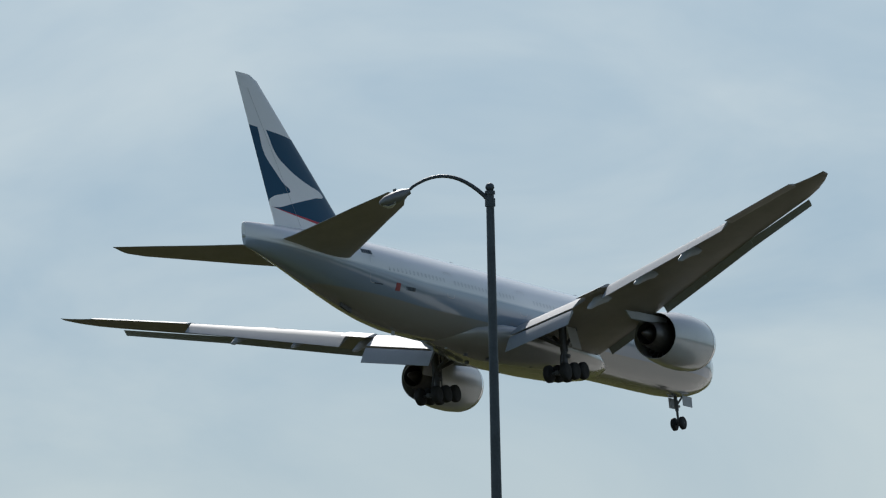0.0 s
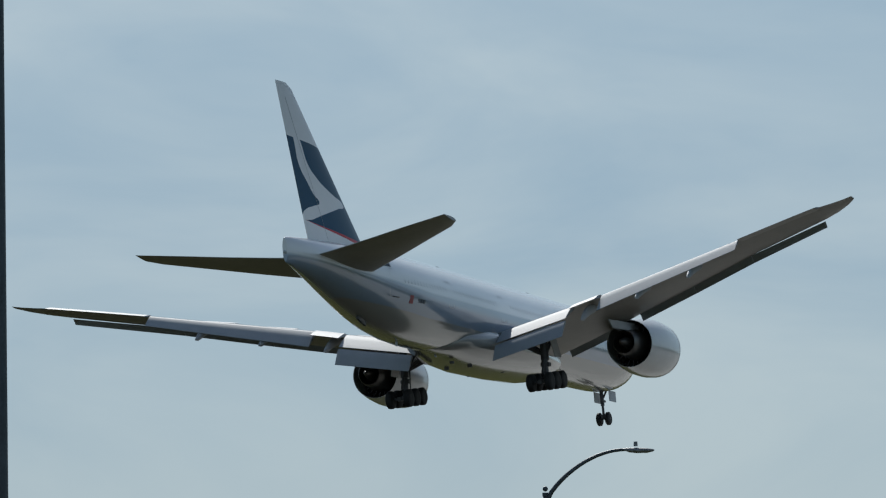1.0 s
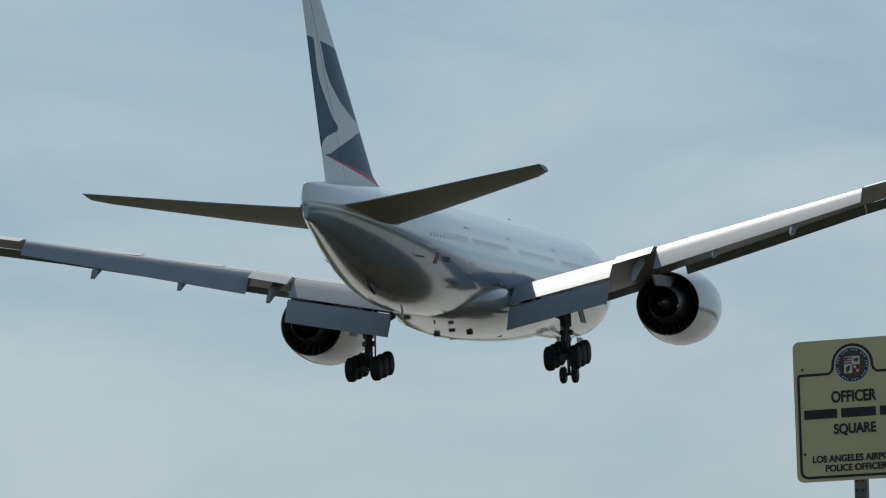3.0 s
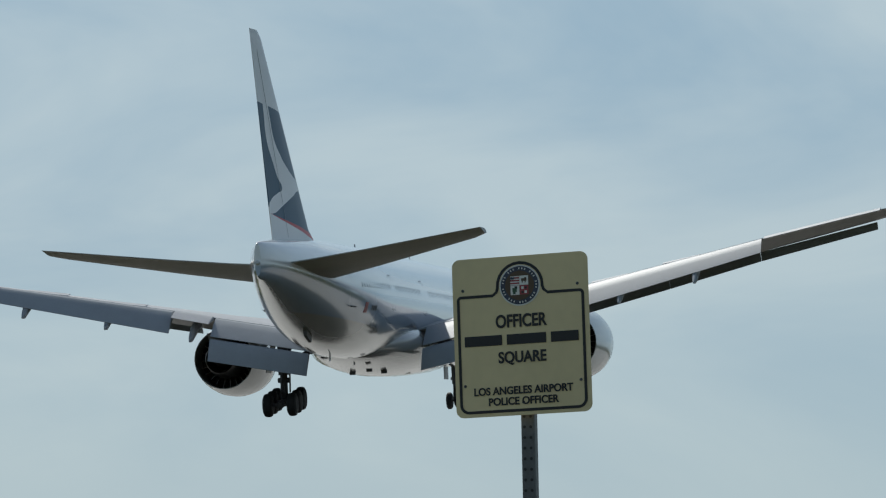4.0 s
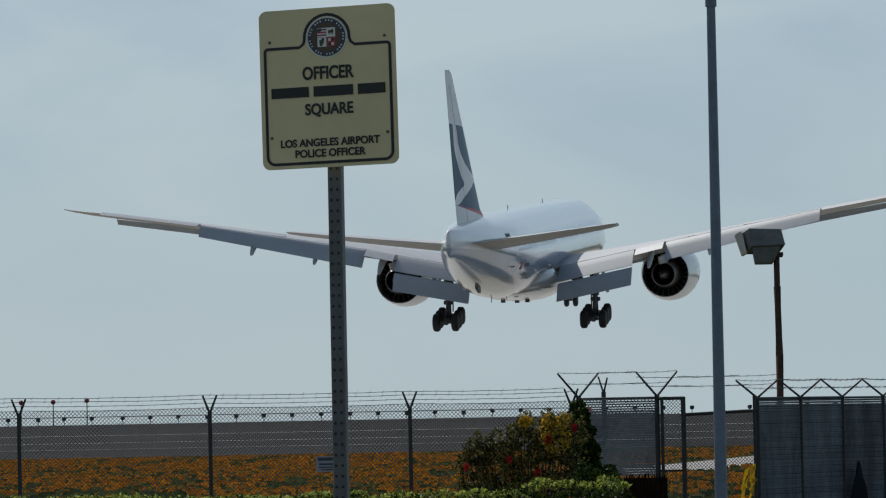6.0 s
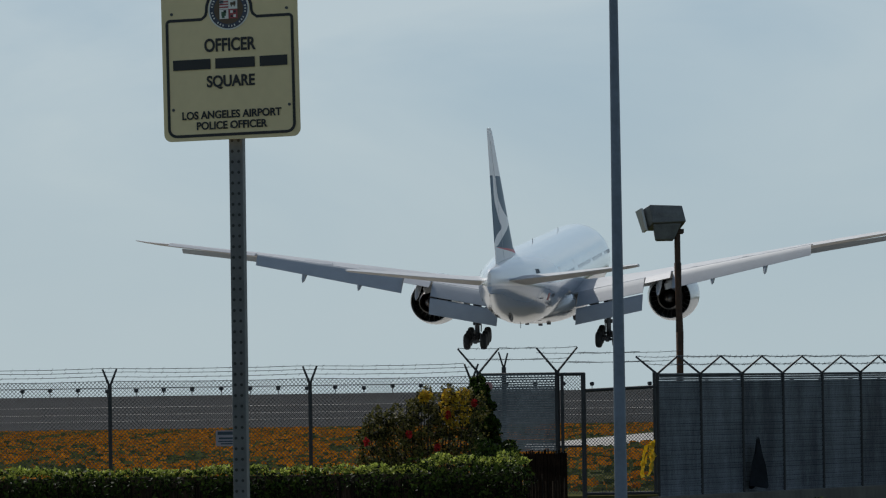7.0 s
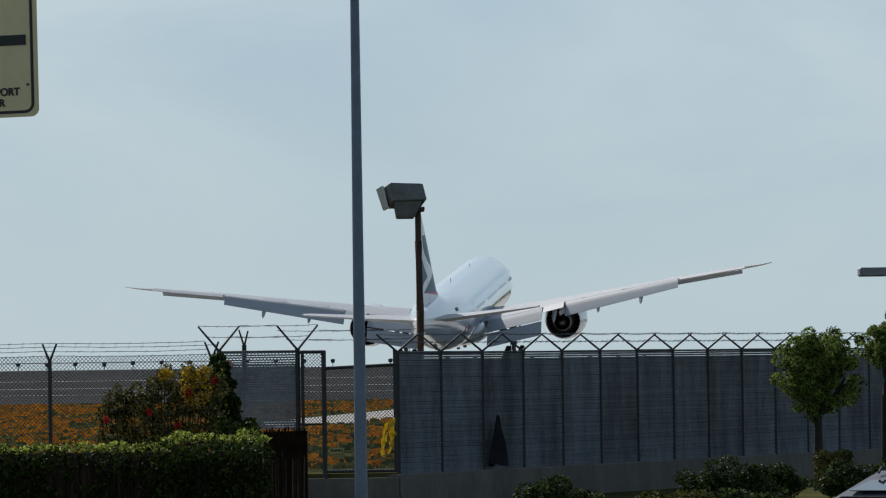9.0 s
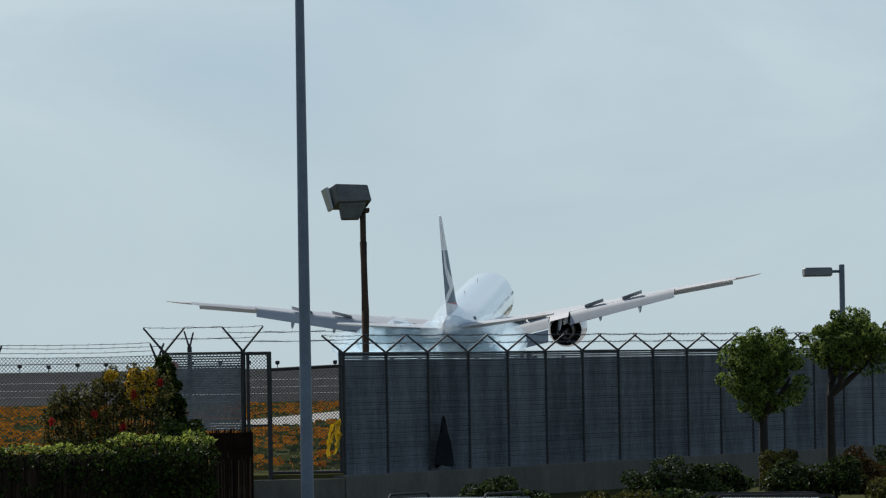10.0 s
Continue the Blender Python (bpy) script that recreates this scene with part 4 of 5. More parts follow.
    for x, z in ((-.26, .215), (.26, .215), (-.262, -.215), (.262, -.215), (0, .155), (0, -.30)):
        b2 = bmesh.new()
        add_rod(b2, M @ Vector((x, -.004, z)), M @ Vector((x, .002, z)), .007, .007, 8)
        part("bolt", b2, STRUT, panel)
    return sign


memorial_sign()


# ---------------------------------------------------------------- fences
def chain_mesh(bm, a, b, z0, z1, pitch=.065, r=.006):
    """Woven wire: two families of slanted flat wires."""
    a, b = Vector((*a, 0)), Vector((*b, 0))
    d = b - a
    ln, h = d.length, z1 - z0
    d.normalize()
    nrm = Vector((-d.y, d.x, 0)) * .002
    for fam in (1, -1):
        u = -h
        while u < ln:
            lo, hi = max(0.0, -u), min(h, ln - u)
            if hi > lo:
                q0, q1 = u + lo, u + hi
                zz0, zz1 = (z0 + lo, z0 + hi) if fam > 0 else (z1 - lo, z1 - hi)
                A_, B_ = a + d * q0 + nrm * fam, a + d * q1 + nrm * fam
                A_.z, B_.z = zz0, zz1
                o = Vector((d.x * r, d.y * r, 0))
                bm.faces.new([bm.verts.new(v) for v in (A_ - o, A_ + o, B_ + o, B_ - o)])
            u += pitch


def barbed_wire(bm, a, b, z, rng, sag=.02):
    a, b = Vector(a), Vector(b)
    n = 10
    pts = [a.lerp(b, i / n) - Vector((0, 0, sag * 4 * (i / n) * (1 - i / n) + rng.uniform(-.004, .004))) + Vector((0, 0, z)) for i in range(n + 1)]
    add_tube(bm, pts, .0045, 4)
    L_ = (b - a).length
    k = .12
    while k < L_:
        p = a.lerp(b, k / L_) + Vector((0, 0, z - sag * 4 * (k / L_) * (1 - k / L_)))
        add_rod(bm, p - Vector((.02, 0, .025)), p + Vector((.02, 0, .025)), .003, .003, 3)
        k += .22


def fence_run(name, posts, z0, z1, arms_dir, label, kind, post_r=.034, spread=.42, up=.38, rows=((-1, 1.0), (1, 1.0), (-1, .55), (1, .55))):
    """A run of fence along posts; kind 'chain' or 'slat'."""
    fence = empty(name)
    tagged(fence, label, "fence")
    rng = random.Random(len(posts) + int(posts[0][0] * 10))
    for x, y in posts:
        bm = bmesh.new()
        add_rod(bm, (x, y, z0 - .6), (x, y, z1 + .02), post_r, post_r, 10)
        p = part("post", bm, FENCE_POST, fence, smooth=40)
        for s in (-1, 1):
            bm = bmesh.new()
            add_rod(bm, (x, y, z1), (x + s * spread * arms_dir[0], y + s * spread * arms_dir[1], z1 + up), .021, .016, 6)
            part("barb_arm", bm, FENCE_POST, p)
    for a, b in zip(posts, posts[1:]):
        bm = bmesh.new()
        add_rod(bm, (*a, z1 - .02), (*b, z1 - .02), (.006 if kind == "chain" else .018), None, 6)
        part("top_rail", bm, FENCE_POST, fence, smooth=40)
        if kind == "chain":
            bm = bmesh.new()
            chain_mesh(bm, a, b, z0 + .02, z1 + .09)
            part("chain_link_mesh", bm, WIRE, fence, "woven wire mesh")
        bm = bmesh.new()
        for s, f in rows:
            o = (s * spread * f * arms_dir[0], s * spread * f * arms_dir[1], 0)
            barbed_wire(bm, (a[0] + o[0], a[1] + o[1], 0), (b[0] + o[0], b[1] + o[1], 0), z1 + up * f + .01, rng)
        part("barbed_wire", bm, WIRE, fence, "strands of barbed wire")
    return fence


LEFT = [(-15.3, 83.57), (-11.98, 83.67), (-8.67, 83.77), (-5.52, 83.87), (-2.22, 83.97)] + [(.45, 84.3)]
fence_run("chain_link_fence", LEFT, -.05, 1.99, (1, .25), "chain-link airfield fence with barbed wire on Y-shaped arms", "chain", .034, .115, .30, ((-1, 1.0), (1, .8), (-1, .55), (1, .3)))
# gate bay
rng_w = random.Random(8)
GATE_SLAT = material("faded_grey_slat", (0.24, 0.255, 0.265), 0.6, 0.0, 0.25, 1.2, colour2=(0.1, 0.11, 0.12), spec=0.2)
PINK = material("faded_pink_plastic", (0.42, 0.20, 0.20), 0.5, 0.0, 0.1, 8.0)
gate = fence_run("gate_fence", [(.6, 88.8), (1.97, 88.8)], -.05, 2.15, (1, .1), "grey slatted gate bay with barbed wire arms", "slat", .045, .36, .43)
bm = bmesh.new()
for k in range(32):
    add_box(bm, (1.285, 88.79, .79 + .0425 * k), (1.3, .006, .037 if k < 27 else .024))
part("slat_panel", bm, GATE_SLAT, gate, "pale grey woven slats")
bm = bmesh.new()
add_rod(bm, (1.05, 89.6, -.1), (1.05, 89.6, 2.25), .04, .04, 8)
add_rod(bm, (1.05, 89.6, 2.22), (.96, 89.6, 2.52), .018, .014, 6)
add_rod(bm, (1.05, 89.6, 2.22), (1.12, 89.6, 2.5), .018, .014, 6)
part("back_post", bm, FENCE_POST, gate, smooth=40)
bm = bmesh.new()
chain_mesh(bm, (.6, 88.83), (1.97, 88.83), -.05, 2.13, .06)
part("chain_link_mesh", bm, WIRE, gate)
leaf = empty("sliding_gate")
tagged(leaf, "chain-link sliding gate leaf with dark pipe frame", "gate")
for a, b, r in (((2.05, 88.7, -.2), (2.05, 88.7, 2.13), .03), ((2.42, 88.7, -.2), (2.42, 88.7, 2.13), .042), ((2.0, 88.7, 2.11), (2.45, 88.7, 2.11), .03), ((2.42, 88.7, 1.82), (3.7, 88.7, 1.87), .03),
                ((2.0, 88.7, .85), (2.42, 88.7, .85), .02), ((2.42, 88.7, .02), (3.7, 88.7, .02), .03), ((3.66, 88.7, 0), (3.66, 88.7, 2.13), .03)):
    bm = bmesh.new()
    add_rod(bm, a, b, r, r, 8)
    part("frame_pipe", bm, FENCE_POST, leaf, smooth=40)
bm = bmesh.new()
chain_mesh(bm, (2.05, 88.72), (3.66, 88.72), .02, 1.84, .06)
chain_mesh(bm, (2.05, 88.72), (2.42, 88.72), 1.84, 2.11, .06)
part("chain_link_mesh", bm, WIRE, leaf)

bm = bmesh.new()
for o, dz in ((-.36, .36), (.36, .36), (-.2, .2), (.2, .2)):
    barbed_wire(bm, (1.97 + o, 88.8, 0), (3.78 + o, 88.8, 0), 2.13 + dz, rng_w)
part("barbed_wire", bm, WIRE, gate, "strands of barbed wire")
bm = bmesh.new()
add_rod(bm, (.76, 88.74, 1.92), (.76, 88.76, 1.92), .08, .08, 14)
part("reflector", bm, PINK, gate, "faded pink round reflector")

# long slatted fence on a concrete footing, running away to the right
RUN = [(3.72 + .822 * k, 88.9 + 1.37 * k) for k in range(0, 30)]
DIR = Vector((.822, 1.37)).normalized()
slat_fence = fence_run("slatted_fence", RUN, -.05, 2.09, (.90, -.43), "long dark grey privacy-slat fence topped with barbed wire", "slat", .034, .40, .31)
SLAT_MESH = bpy.data.meshes.new("slat")
bm = bmesh.new()
seg = math.hypot(.822, 1.37)
sway = random.Random(77)
for j in range(51):
    z = -.09 + j * .0425
    h = .0385 if j < 46 else .036
    add_box(bm, (seg / 2, 0, 0), (seg - .05, .004, h), Matrix.Translation((0, .003 * (1 if j % 2 else -1), z + .02 + sway.uniform(-.002, .002))) @ Matrix.Rotation(radians(8 + sway.uniform(-3, 3)), 4, "X") @ Matrix.Rotation(radians(sway.uniform(-.12, .12)), 4, "Y"))
bmesh.ops.recalc_face_normals(bm, faces=bm.faces)
bm.to_mesh(SLAT_MESH)
bm.free()
SLAT_MESH.materials.append(SLAT)
# plain dark sheet, added behind each panel so the slat gaps stay dark
BACKING_MESH = bpy.data.meshes.new("scrim")
bm = bmesh.new()
add_box(bm, (seg / 2, .03, .96), (seg - .02, .004, 1.96))
bm.to_mesh(BACKING_MESH)
bm.free()
BACKING_MESH.materials.append(DARK_FILL)
for a in RUN[:-1]:
    ob = new("slat_panel", SLAT_MESH)
    ob.parent = slat_fence
    ob.matrix_basis = pose(a[0], a[1], .02 + random.uniform(-.012, .012), 0, 0, math.degrees(math.atan2(1.37, .822)))
    back = new("scrim", BACKING_MESH)
    back.parent = slat_fence
    back.matrix_basis = ob.matrix_basis
bm = bmesh.new()
nrm = Vector((DIR.y, -DIR.x))
p0, p1 = Vector(RUN[0]) - DIR * .2, Vector(RUN[-1])
ring = []
for p in [p0.lerp(p1, i / 12) for i in range(13)]:
    ring.append([Vector((*(p + nrm * o), z)) for o, z in ((-.13, -1.2), (-.13, -.05), (.12, -.05), (.13, -.07), (.15, -1.2))])
add_loft(bm, ring)
tagged(link("wall_footing", bm, CONC), "low stained concrete retaining wall under the fence", "wall", kind="structure")
bm = bmesh.new()
add_loft(bm, [[Vector((x, y, z)) for y, z in ((88.55, -1.2), (88.55, -.10), (88.95, -.10), (88.95, -1.2))] for x in (-.2, 1.5, 3.7)])
tagged(link("wall_kerb", bm, CONC), "stained concrete kerb under the gate", "wall", kind="structure")

# made-up dark tapered shape, added for an unclear dark patch on the slats
bm = bmesh.new()
rng = random.Random(14)
rings = []
for z, w, o in ((.03, .23, .10), (.16, .22, .12), (.32, .19, .13), (.48, .16, .13), (.62, .10, .11), (.78, .06, .08), (.9, .02, .05)):
    rings.append([Vector((5.62 + math.cos(a) * w * .8, 91.82 + math.cos(a) * w * .6 - o * .3 + math.sin(a) * .05 + rng.uniform(-.03, .03), z + rng.uniform(-.05, .05))) + Vector((.025, -.015, 0)) * (1 + math.sin(a)) for a in [2 * math.pi * k / 14 for k in range(14)]])
add_loft(bm, rings)
tagged(link("tarpaulin", bm, DARK_FILL, None, "", 50), "dark tapered shape added for an unclear dark patch on the slatted fence", "tarpaulin")

# yellow tape bundle hanging at the gate post
tape = empty("caution_tape")
tagged(tape, "crumpled yellow caution tape tied to the gate post", "tape")
rng = random.Random(5)
for k in range(5):
    bm = bmesh.new()
    pts = [Vector((3.57 + rng.uniform(-.06, .06) - .02 * k, 88.6, .92 - .02 * k))]
    for i in range(7):
        pts.append(pts[-1] + Vector((rng.uniform(-.05, .03), rng.uniform(-.03, .03), -rng.uniform(.04, .10))))
    rows = [(bm.verts.new(p), bm.verts.new(p + Vector((.055 + rng.uniform(-.02, .02), rng.uniform(-.04, .04), .03)))) for p in pts]
    for a, b in zip(rows, rows[1:]):
        bm.faces.new((a[0], a[1], b[1], b[0]))
    bmesh.ops.solidify(bm, geom=bm.faces[:], thickness=.004)
    part("tape_strip", bm, YELLOW, tape)

# small notice on the chain-link fence
STRUT_PLATE = material("weathered_notice_sheet", (0.34, 0.32, 0.36), 0.6, 0.0, 0.12, 6.0)
notice = empty("fence_notice", pose(-3.55, 83.85, 0))
tagged(notice, "small white notice with dark bars wired to the chain-link fence", "notice")
bm = bmesh.new()
add_box(bm, (0, 0, 1.12), (.46, .006, .26), None, .004)
part("plate", bm, STRUT_PLATE, notice)
for z, w, h in ((1.205, .40, .055), (1.12, .36, .03), (1.07, .38, .02), (1.03, .30, .02)):
    bm = bmesh.new()
    add_box(bm, (0, -.006, z), (w, .003, h))
    part("text_bar", bm, INK, notice)


# ---------------------------------------------------------------- lights on posts
def flood_light():
    f = empty("flood_light", pose(4.902, 106.03, 0))
    tagged(f, "weathered grey floodlight box on a rusty post behind the fence", "floodlight")
    bm = bmesh.new()
    add_tube(bm, [(0, 0, -.2), (.02, 0, 3), (0, 0, 4.45)], [.085, .08, .075], 12)
    add_rod(bm, (0, 0, 4.3), (0, 0, 5.12), .065, .065, 10)
    part("post", bm, RUST, f, "rust-streaked steel post", 40)
    # a housing that widens towards its glass, tipped over to one side of the post
    Z = 5.10
    bm = bmesh.new()
    back = [(-.575, -.27, .565), (.10, -.27, .535), (.18, -.30, .20), (-.52, -.30, .18)]
    front = [(-.755, .24, .455), (-.05, .30, .47), (.06, .30, .02), (-.635, .24, .03)]
    add_loft(bm, [[Vector((x, y, Z + z)) for x, y, z in ring] for ring in (back, front)])
    bmesh.ops.bevel(bm, geom=bm.edges[:], offset=.014, segments=1, affect="EDGES")
    body = part("housing", bm, FLOOD, f, "dented grey steel housing")
    bm = bmesh.new()
    add_loft(bm, [[Vector((x + d, y, Z + z)) for y, x, z in ((-.02, -.70, .50), (.34, -.80, .44), (.34, -.66, .0), (-.02, -.60, .04))] for d in (-.055, -.01)])
    part("glass_frame", bm, GLASS_LENS, body, "pale glass frame")
    bm = bmesh.new()
    add_loft(bm, [[Vector((x, -.285, Z + z)) + Vector((0, o, 0)) for x, z in ((-.44, .40), (-.02, .39), (.01, .30), (-.42, .30))] for o in (-.012, .02)])
    part("cooling_plate", bm, FLOOD, body)
    bm = bmesh.new()
    add_loft(bm, [[Vector((x, y, Z + z)) for x, y in ((x0, -.22 + d), (x1, -.22 + d), (x1, .24 - d), (x0, .24 - d))] for z, d, x0, x1 in ((.21, 0.0, -.50, .08), (.13, .0, -.50, .06), (-.15, .06, -.46, -.07), (-.19, .10, -.44, -.10))])
    part("ballast_box", bm, FLOOD, f, "ballast box under the housing")
    bm = bmesh.new()
    add_box(bm, (0, -.03, 5.10), (.26, .2, .10), None, .02)
    add_rod(bm, (-.25, 0, 5.12), (.14, 0, 5.12), .04, .04, 8)
    part("bracket", bm, RUST, f)
    return f


flood_light()


def shoebox_lamp():
    f = empty("shoebox_lamp", pose(16.75, 118.8, 0))
    tagged(f, "grey square-headed parking lamp on a slim post", "lamp")
    bm = bmesh.new()
    add_box(bm, (0, 0, 1.85), (.12, .12, 4.42), None, .012)
    part("post", bm, POLE_C, f)
    bm = bmesh.new()
    add_box(bm, (-.58, 0, 3.89), (.66, .45, .21), None, .03)
    part("head", bm, LAMP_HEAD, f, "flat rectangular lamp head")
    bm = bmesh.new()
    add_rod(bm, (-.28, 0, 3.9), (0, 0, 3.9), .035, .035, 8)
    part("arm", bm, POLE_C, f)


shoebox_lamp()


def edge_light():
    f = empty("edge_light")
    tagged(f, "dark runway light on a thin stake in the distance", "runway light", "runway lights in a row")
    bm = bmesh.new()
    add_rod(bm, (0, 0, -.3), (0, 0, .68), .027, .023, 6)
    part("stake", bm, FENCE_POST, f)
    bm = bmesh.new()
    add_lathe(bm, [(-.11, .04), (-.08, .115), (.06, .145), (.11, .12), (.12, .015)], 10)
    bmesh.ops.transform(bm, matrix=Matrix.Translation((0, 0, .78)) @ Matrix.Rotation(radians(80), 4, "X"), verts=bm.verts)
    part("lamp", bm, FENCE_POST, f)
    return f


base_light = edge_light()
base_light.matrix_world = pose(-32, 303, rise(303) - .4)
for k in range(1, 36):
    copy_thing(base_light, pose(-32 + 1.7 * k, 303 + random.uniform(-1, 1), rise(303) - .4 + random.uniform(-.05, .05), 0, 0, random.uniform(-40, 40)))

# far approach-light masts
for x, y, h in ((-29.6, 250, 3.6), (-30.9, 300, 3.1), (-29.0, 300, 3.1), (-27.0, 300, 3.15)):
    f = empty("approach_light", pose(x, y, 0))
    tagged(f, "small red obstruction light on a thin mast", "approach light", "approach lights")
    bm = bmesh.new()
    add_rod(bm, (0, 0, 0), (0, 0, h), .04, .03, 6)
    part("mast", bm, FENCE_POST, f)
    bm = bmesh.new()
    bmesh.ops.create_uvsphere(bm, u_segments=10, v_segments=6, radius=.15, matrix=Matrix.Translation((0, 0, h + .1)))
    part("lamp", bm, RED, f, "dark red lamp")


# ---------------------------------------------------------------- planting
def leaf_cloud(rng, spots, count, size, squash=.8):
    """Leaf quads scattered over overlapping clumps (centre, radii), thicker near the skin of each clump."""
    vs, fs = [], []
    for _ in range(count):
        c, r = rng.choice(spots)
        d = Vector((rng.gauss(0, 1), rng.gauss(0, 1), rng.gauss(0, 1)))
        d.normalize()
        q = rng.uniform(.45, 1.0) ** .5
        p = Vector((c[0] + d.x * r[0] * q, c[1] + d.y * r[1] * q, c[2] + d.z * r[2] * q))
        s = size * rng.uniform(.55, 1.4)
        a = Vector((rng.gauss(0, 1), rng.gauss(0, 1), rng.gauss(0, 1))).normalized()
        b = a.cross(Vector((rng.gauss(0, 1), rng.gauss(0, 1), rng.gauss(0, 1)))).normalized()
        i = len(vs)
        vs += [p - a * s, p - b * s * .45, p + a * s, p + b * s * .45]
        fs.append((i, i + 1, i + 2, i + 3))
    return vs, fs


def leaves(name, rng, spots, count, size, mat, parent=None):
    vs, fs = leaf_cloud(rng, spots, count, size)
    me = bpy.data.meshes.new(name)
    me.from_pydata([tuple(v) for v in vs], [], fs)
    me.materials.append(mat)
    ob = new(name, me)
    ob.parent = parent
    return ob


# ivy-topped reed screen
rng = random.Random(11)
hedge = empty("ivy_hedge")
tagged(hedge, "ivy hedge growing over a dark reed screen", "hedge")
# crest leaves carry the painted sunlight, spots the darkened face below
spots, crest = [], []
x = -11.0
while x < 1.1:
    up = .13 if x > -.3 else 0
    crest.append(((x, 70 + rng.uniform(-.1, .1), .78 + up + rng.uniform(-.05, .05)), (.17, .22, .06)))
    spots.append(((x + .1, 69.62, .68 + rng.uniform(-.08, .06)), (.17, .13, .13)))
    for z in (.45, .2, -.05, -.3):
        if rng.random() < .5:
            spots.append(((x + rng.uniform(-.1, .1), 69.5, z + rng.uniform(-.1, .1)), (.12, .06, .15)))
    drop = .5 + .5 * math.sin(x * 2.3 + 1.0)
    if drop > .4 and x < -.5:
        spots += [((x, 69.5, z + rng.uniform(-.08, .08)), (.15, .1, .16)) for z in np.arange(.55, .55 - 1.0 * drop, -.22)]
    if x > -.45:
        spots += [((x, 69.45, z + rng.uniform(-.1, .1)), (.19, .18, .19)) for z in np.arange(.72, -.6, -.2)]
    x += .15
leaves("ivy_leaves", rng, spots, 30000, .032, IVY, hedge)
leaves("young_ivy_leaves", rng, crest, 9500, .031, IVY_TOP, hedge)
bm = bmesh.new()
add_box(bm, (-4.95, 69.9, -.04), (12.0, .2, 1.52))
part("screen_backing", bm, REED, hedge)
REED_MESH = bpy.data.meshes.new("reed")
bm = bmesh.new()
add_rod(bm, (0, 0, -.7), (.01, 0, .63), .014, .009, 5)
bm.to_mesh(REED_MESH)
bm.free()
REED_MESH.materials.append(REED)
for k in range(300):
    ob = new("reed", REED_MESH)
    ob.parent = hedge
    ob.matrix_basis = pose(-9.8 + 11.4 * k / 299 + rng.uniform(-.01, .01), 69.6 + rng.uniform(-.03, .03), rng.uniform(-.06, .08), 0, rng.uniform(-2.5, 2.5), rng.uniform(0, 90))

# flowering shrub
shrub = empty("flowering_shrub")
tagged(shrub, "loose dark shrub with yellow sprays and red flowers", "shrub")
rng = random.Random(21)
bm = bmesh.new()
tips = []
for k in range(34):
    x = -1.3 + 1.85 * (k + rng.random()) / 34
    top = float(np.interp(x, (-1.4, -1.25, -.85, -.5, -.35, .4, .6), (.9, 1.35, 1.45, 1.6, 1.8, 1.85, 1.6))) - rng.uniform(0, .22)
    b = Vector((-.4 + (x + .4) * .45, 78 + rng.uniform(-.2, .2), -.5))
    t2 = Vector((x, 78 + rng.uniform(-.4, .3), top))
    add_tube(bm, [b, b.lerp(t2, .5) + Vector(((x + .4) * .12, 0, .1)), t2], [.02, .013, .006], 5)
    tips.append((b, t2))
part("branching_stem", bm, BARK, shrub)
spots = []
for b, t2 in tips:
    for u in (1.03, .96, .88, .76, .64, .5):
        p = b.lerp(t2, u)
        spots.append(((p.x + rng.uniform(-.09, .09), p.y, p.z + rng.uniform(-.06, .06)), (rng.uniform(.05, .15) + .06 * (1 - u), .16, rng.uniform(.07, .16))))
leaves("foliage", rng, spots, 14500, .03, BUSH, shrub)
yel = [((-.27 + rng.uniform(-.06, .06), 77.6, 1.78 + rng.uniform(-.08, .1)), (.09, .07, .08)) for _ in range(4)] + [((.2 + rng.uniform(-.2, .15), 77.6, 1.6 + rng.uniform(-.22, .2)), (.10, .08, .12)) for _ in range(12)]
leaves("yellow_sprays", rng, yel, 1000, .03, BLOOM_Y, shrub)
for x, z in ((.45, 1.66), (.05, 1.48), (-.12, .98), (-1.2, 1.1), (-.55, 1.2)):
    leaves("red_flower", rng, [((x, 77.5, z), (.045, .045, .06))], 40, .032, BLOOM_R, shrub)

vine = empty("climbing_vine")
tagged(vine, "dark green climbing vine by the gate", "vine")
spots = [((.72 + (.95 - z) * .22 + rng.uniform(-.2, .25), 77 + rng.uniform(-.3, .3), z + rng.uniform(-.1, .1)), (.22, .24, .22)) for z in np.linspace(-.4, .95, 20)]
spots += [((.47 + rng.uniform(-.05, .12), 80 + 2.6 * (z - .8), z), (.11, .12, .14)) for z in np.linspace(.8, 1.95, 12)]
for z in np.linspace(.55, 1.95, 26):
    wide = (2.05 - z) * .55 * rng.uniform(.55, 1.1)
    spots += [((.52 + u * wide + rng.uniform(-.05, .05), 81.2 + rng.uniform(-.3, .3), z + rng.uniform(-.06, .06)), (.10, .12, .10)) for u in (0.0, rng.uniform(.2, .5), rng.uniform(.5, .95))]
leaves("foliage", rng, spots, 17000, .038, IVY, vine)
bm = bmesh.new()
add_tube(bm, [(1.0, 77, -.6), (.85, 77.2, .4), (.55, 80, .8), (.5, 83, 1.95)], [.03, .025, .02, .012], 6)
part("stem", bm, BARK, vine)
# brown reed end panel by the gate
bm = bmesh.new()
add_box(bm, (1.61, 82, .02), (.70, .06, 1.6))
k = 0
while k < 26:
    add_rod(bm, (1.27 + .027 * k, 81.95 + rng.uniform(-.01, .01), -.7), (1.27 + .027 * k + rng.uniform(-.01, .01), 81.95, .84 + rng.uniform(-.06, .05)), .016, .012, 5)
    k += 1
tagged(link("reed_panel", bm, REED_DARK), "dark brown reed panel beside the gate", "screen")


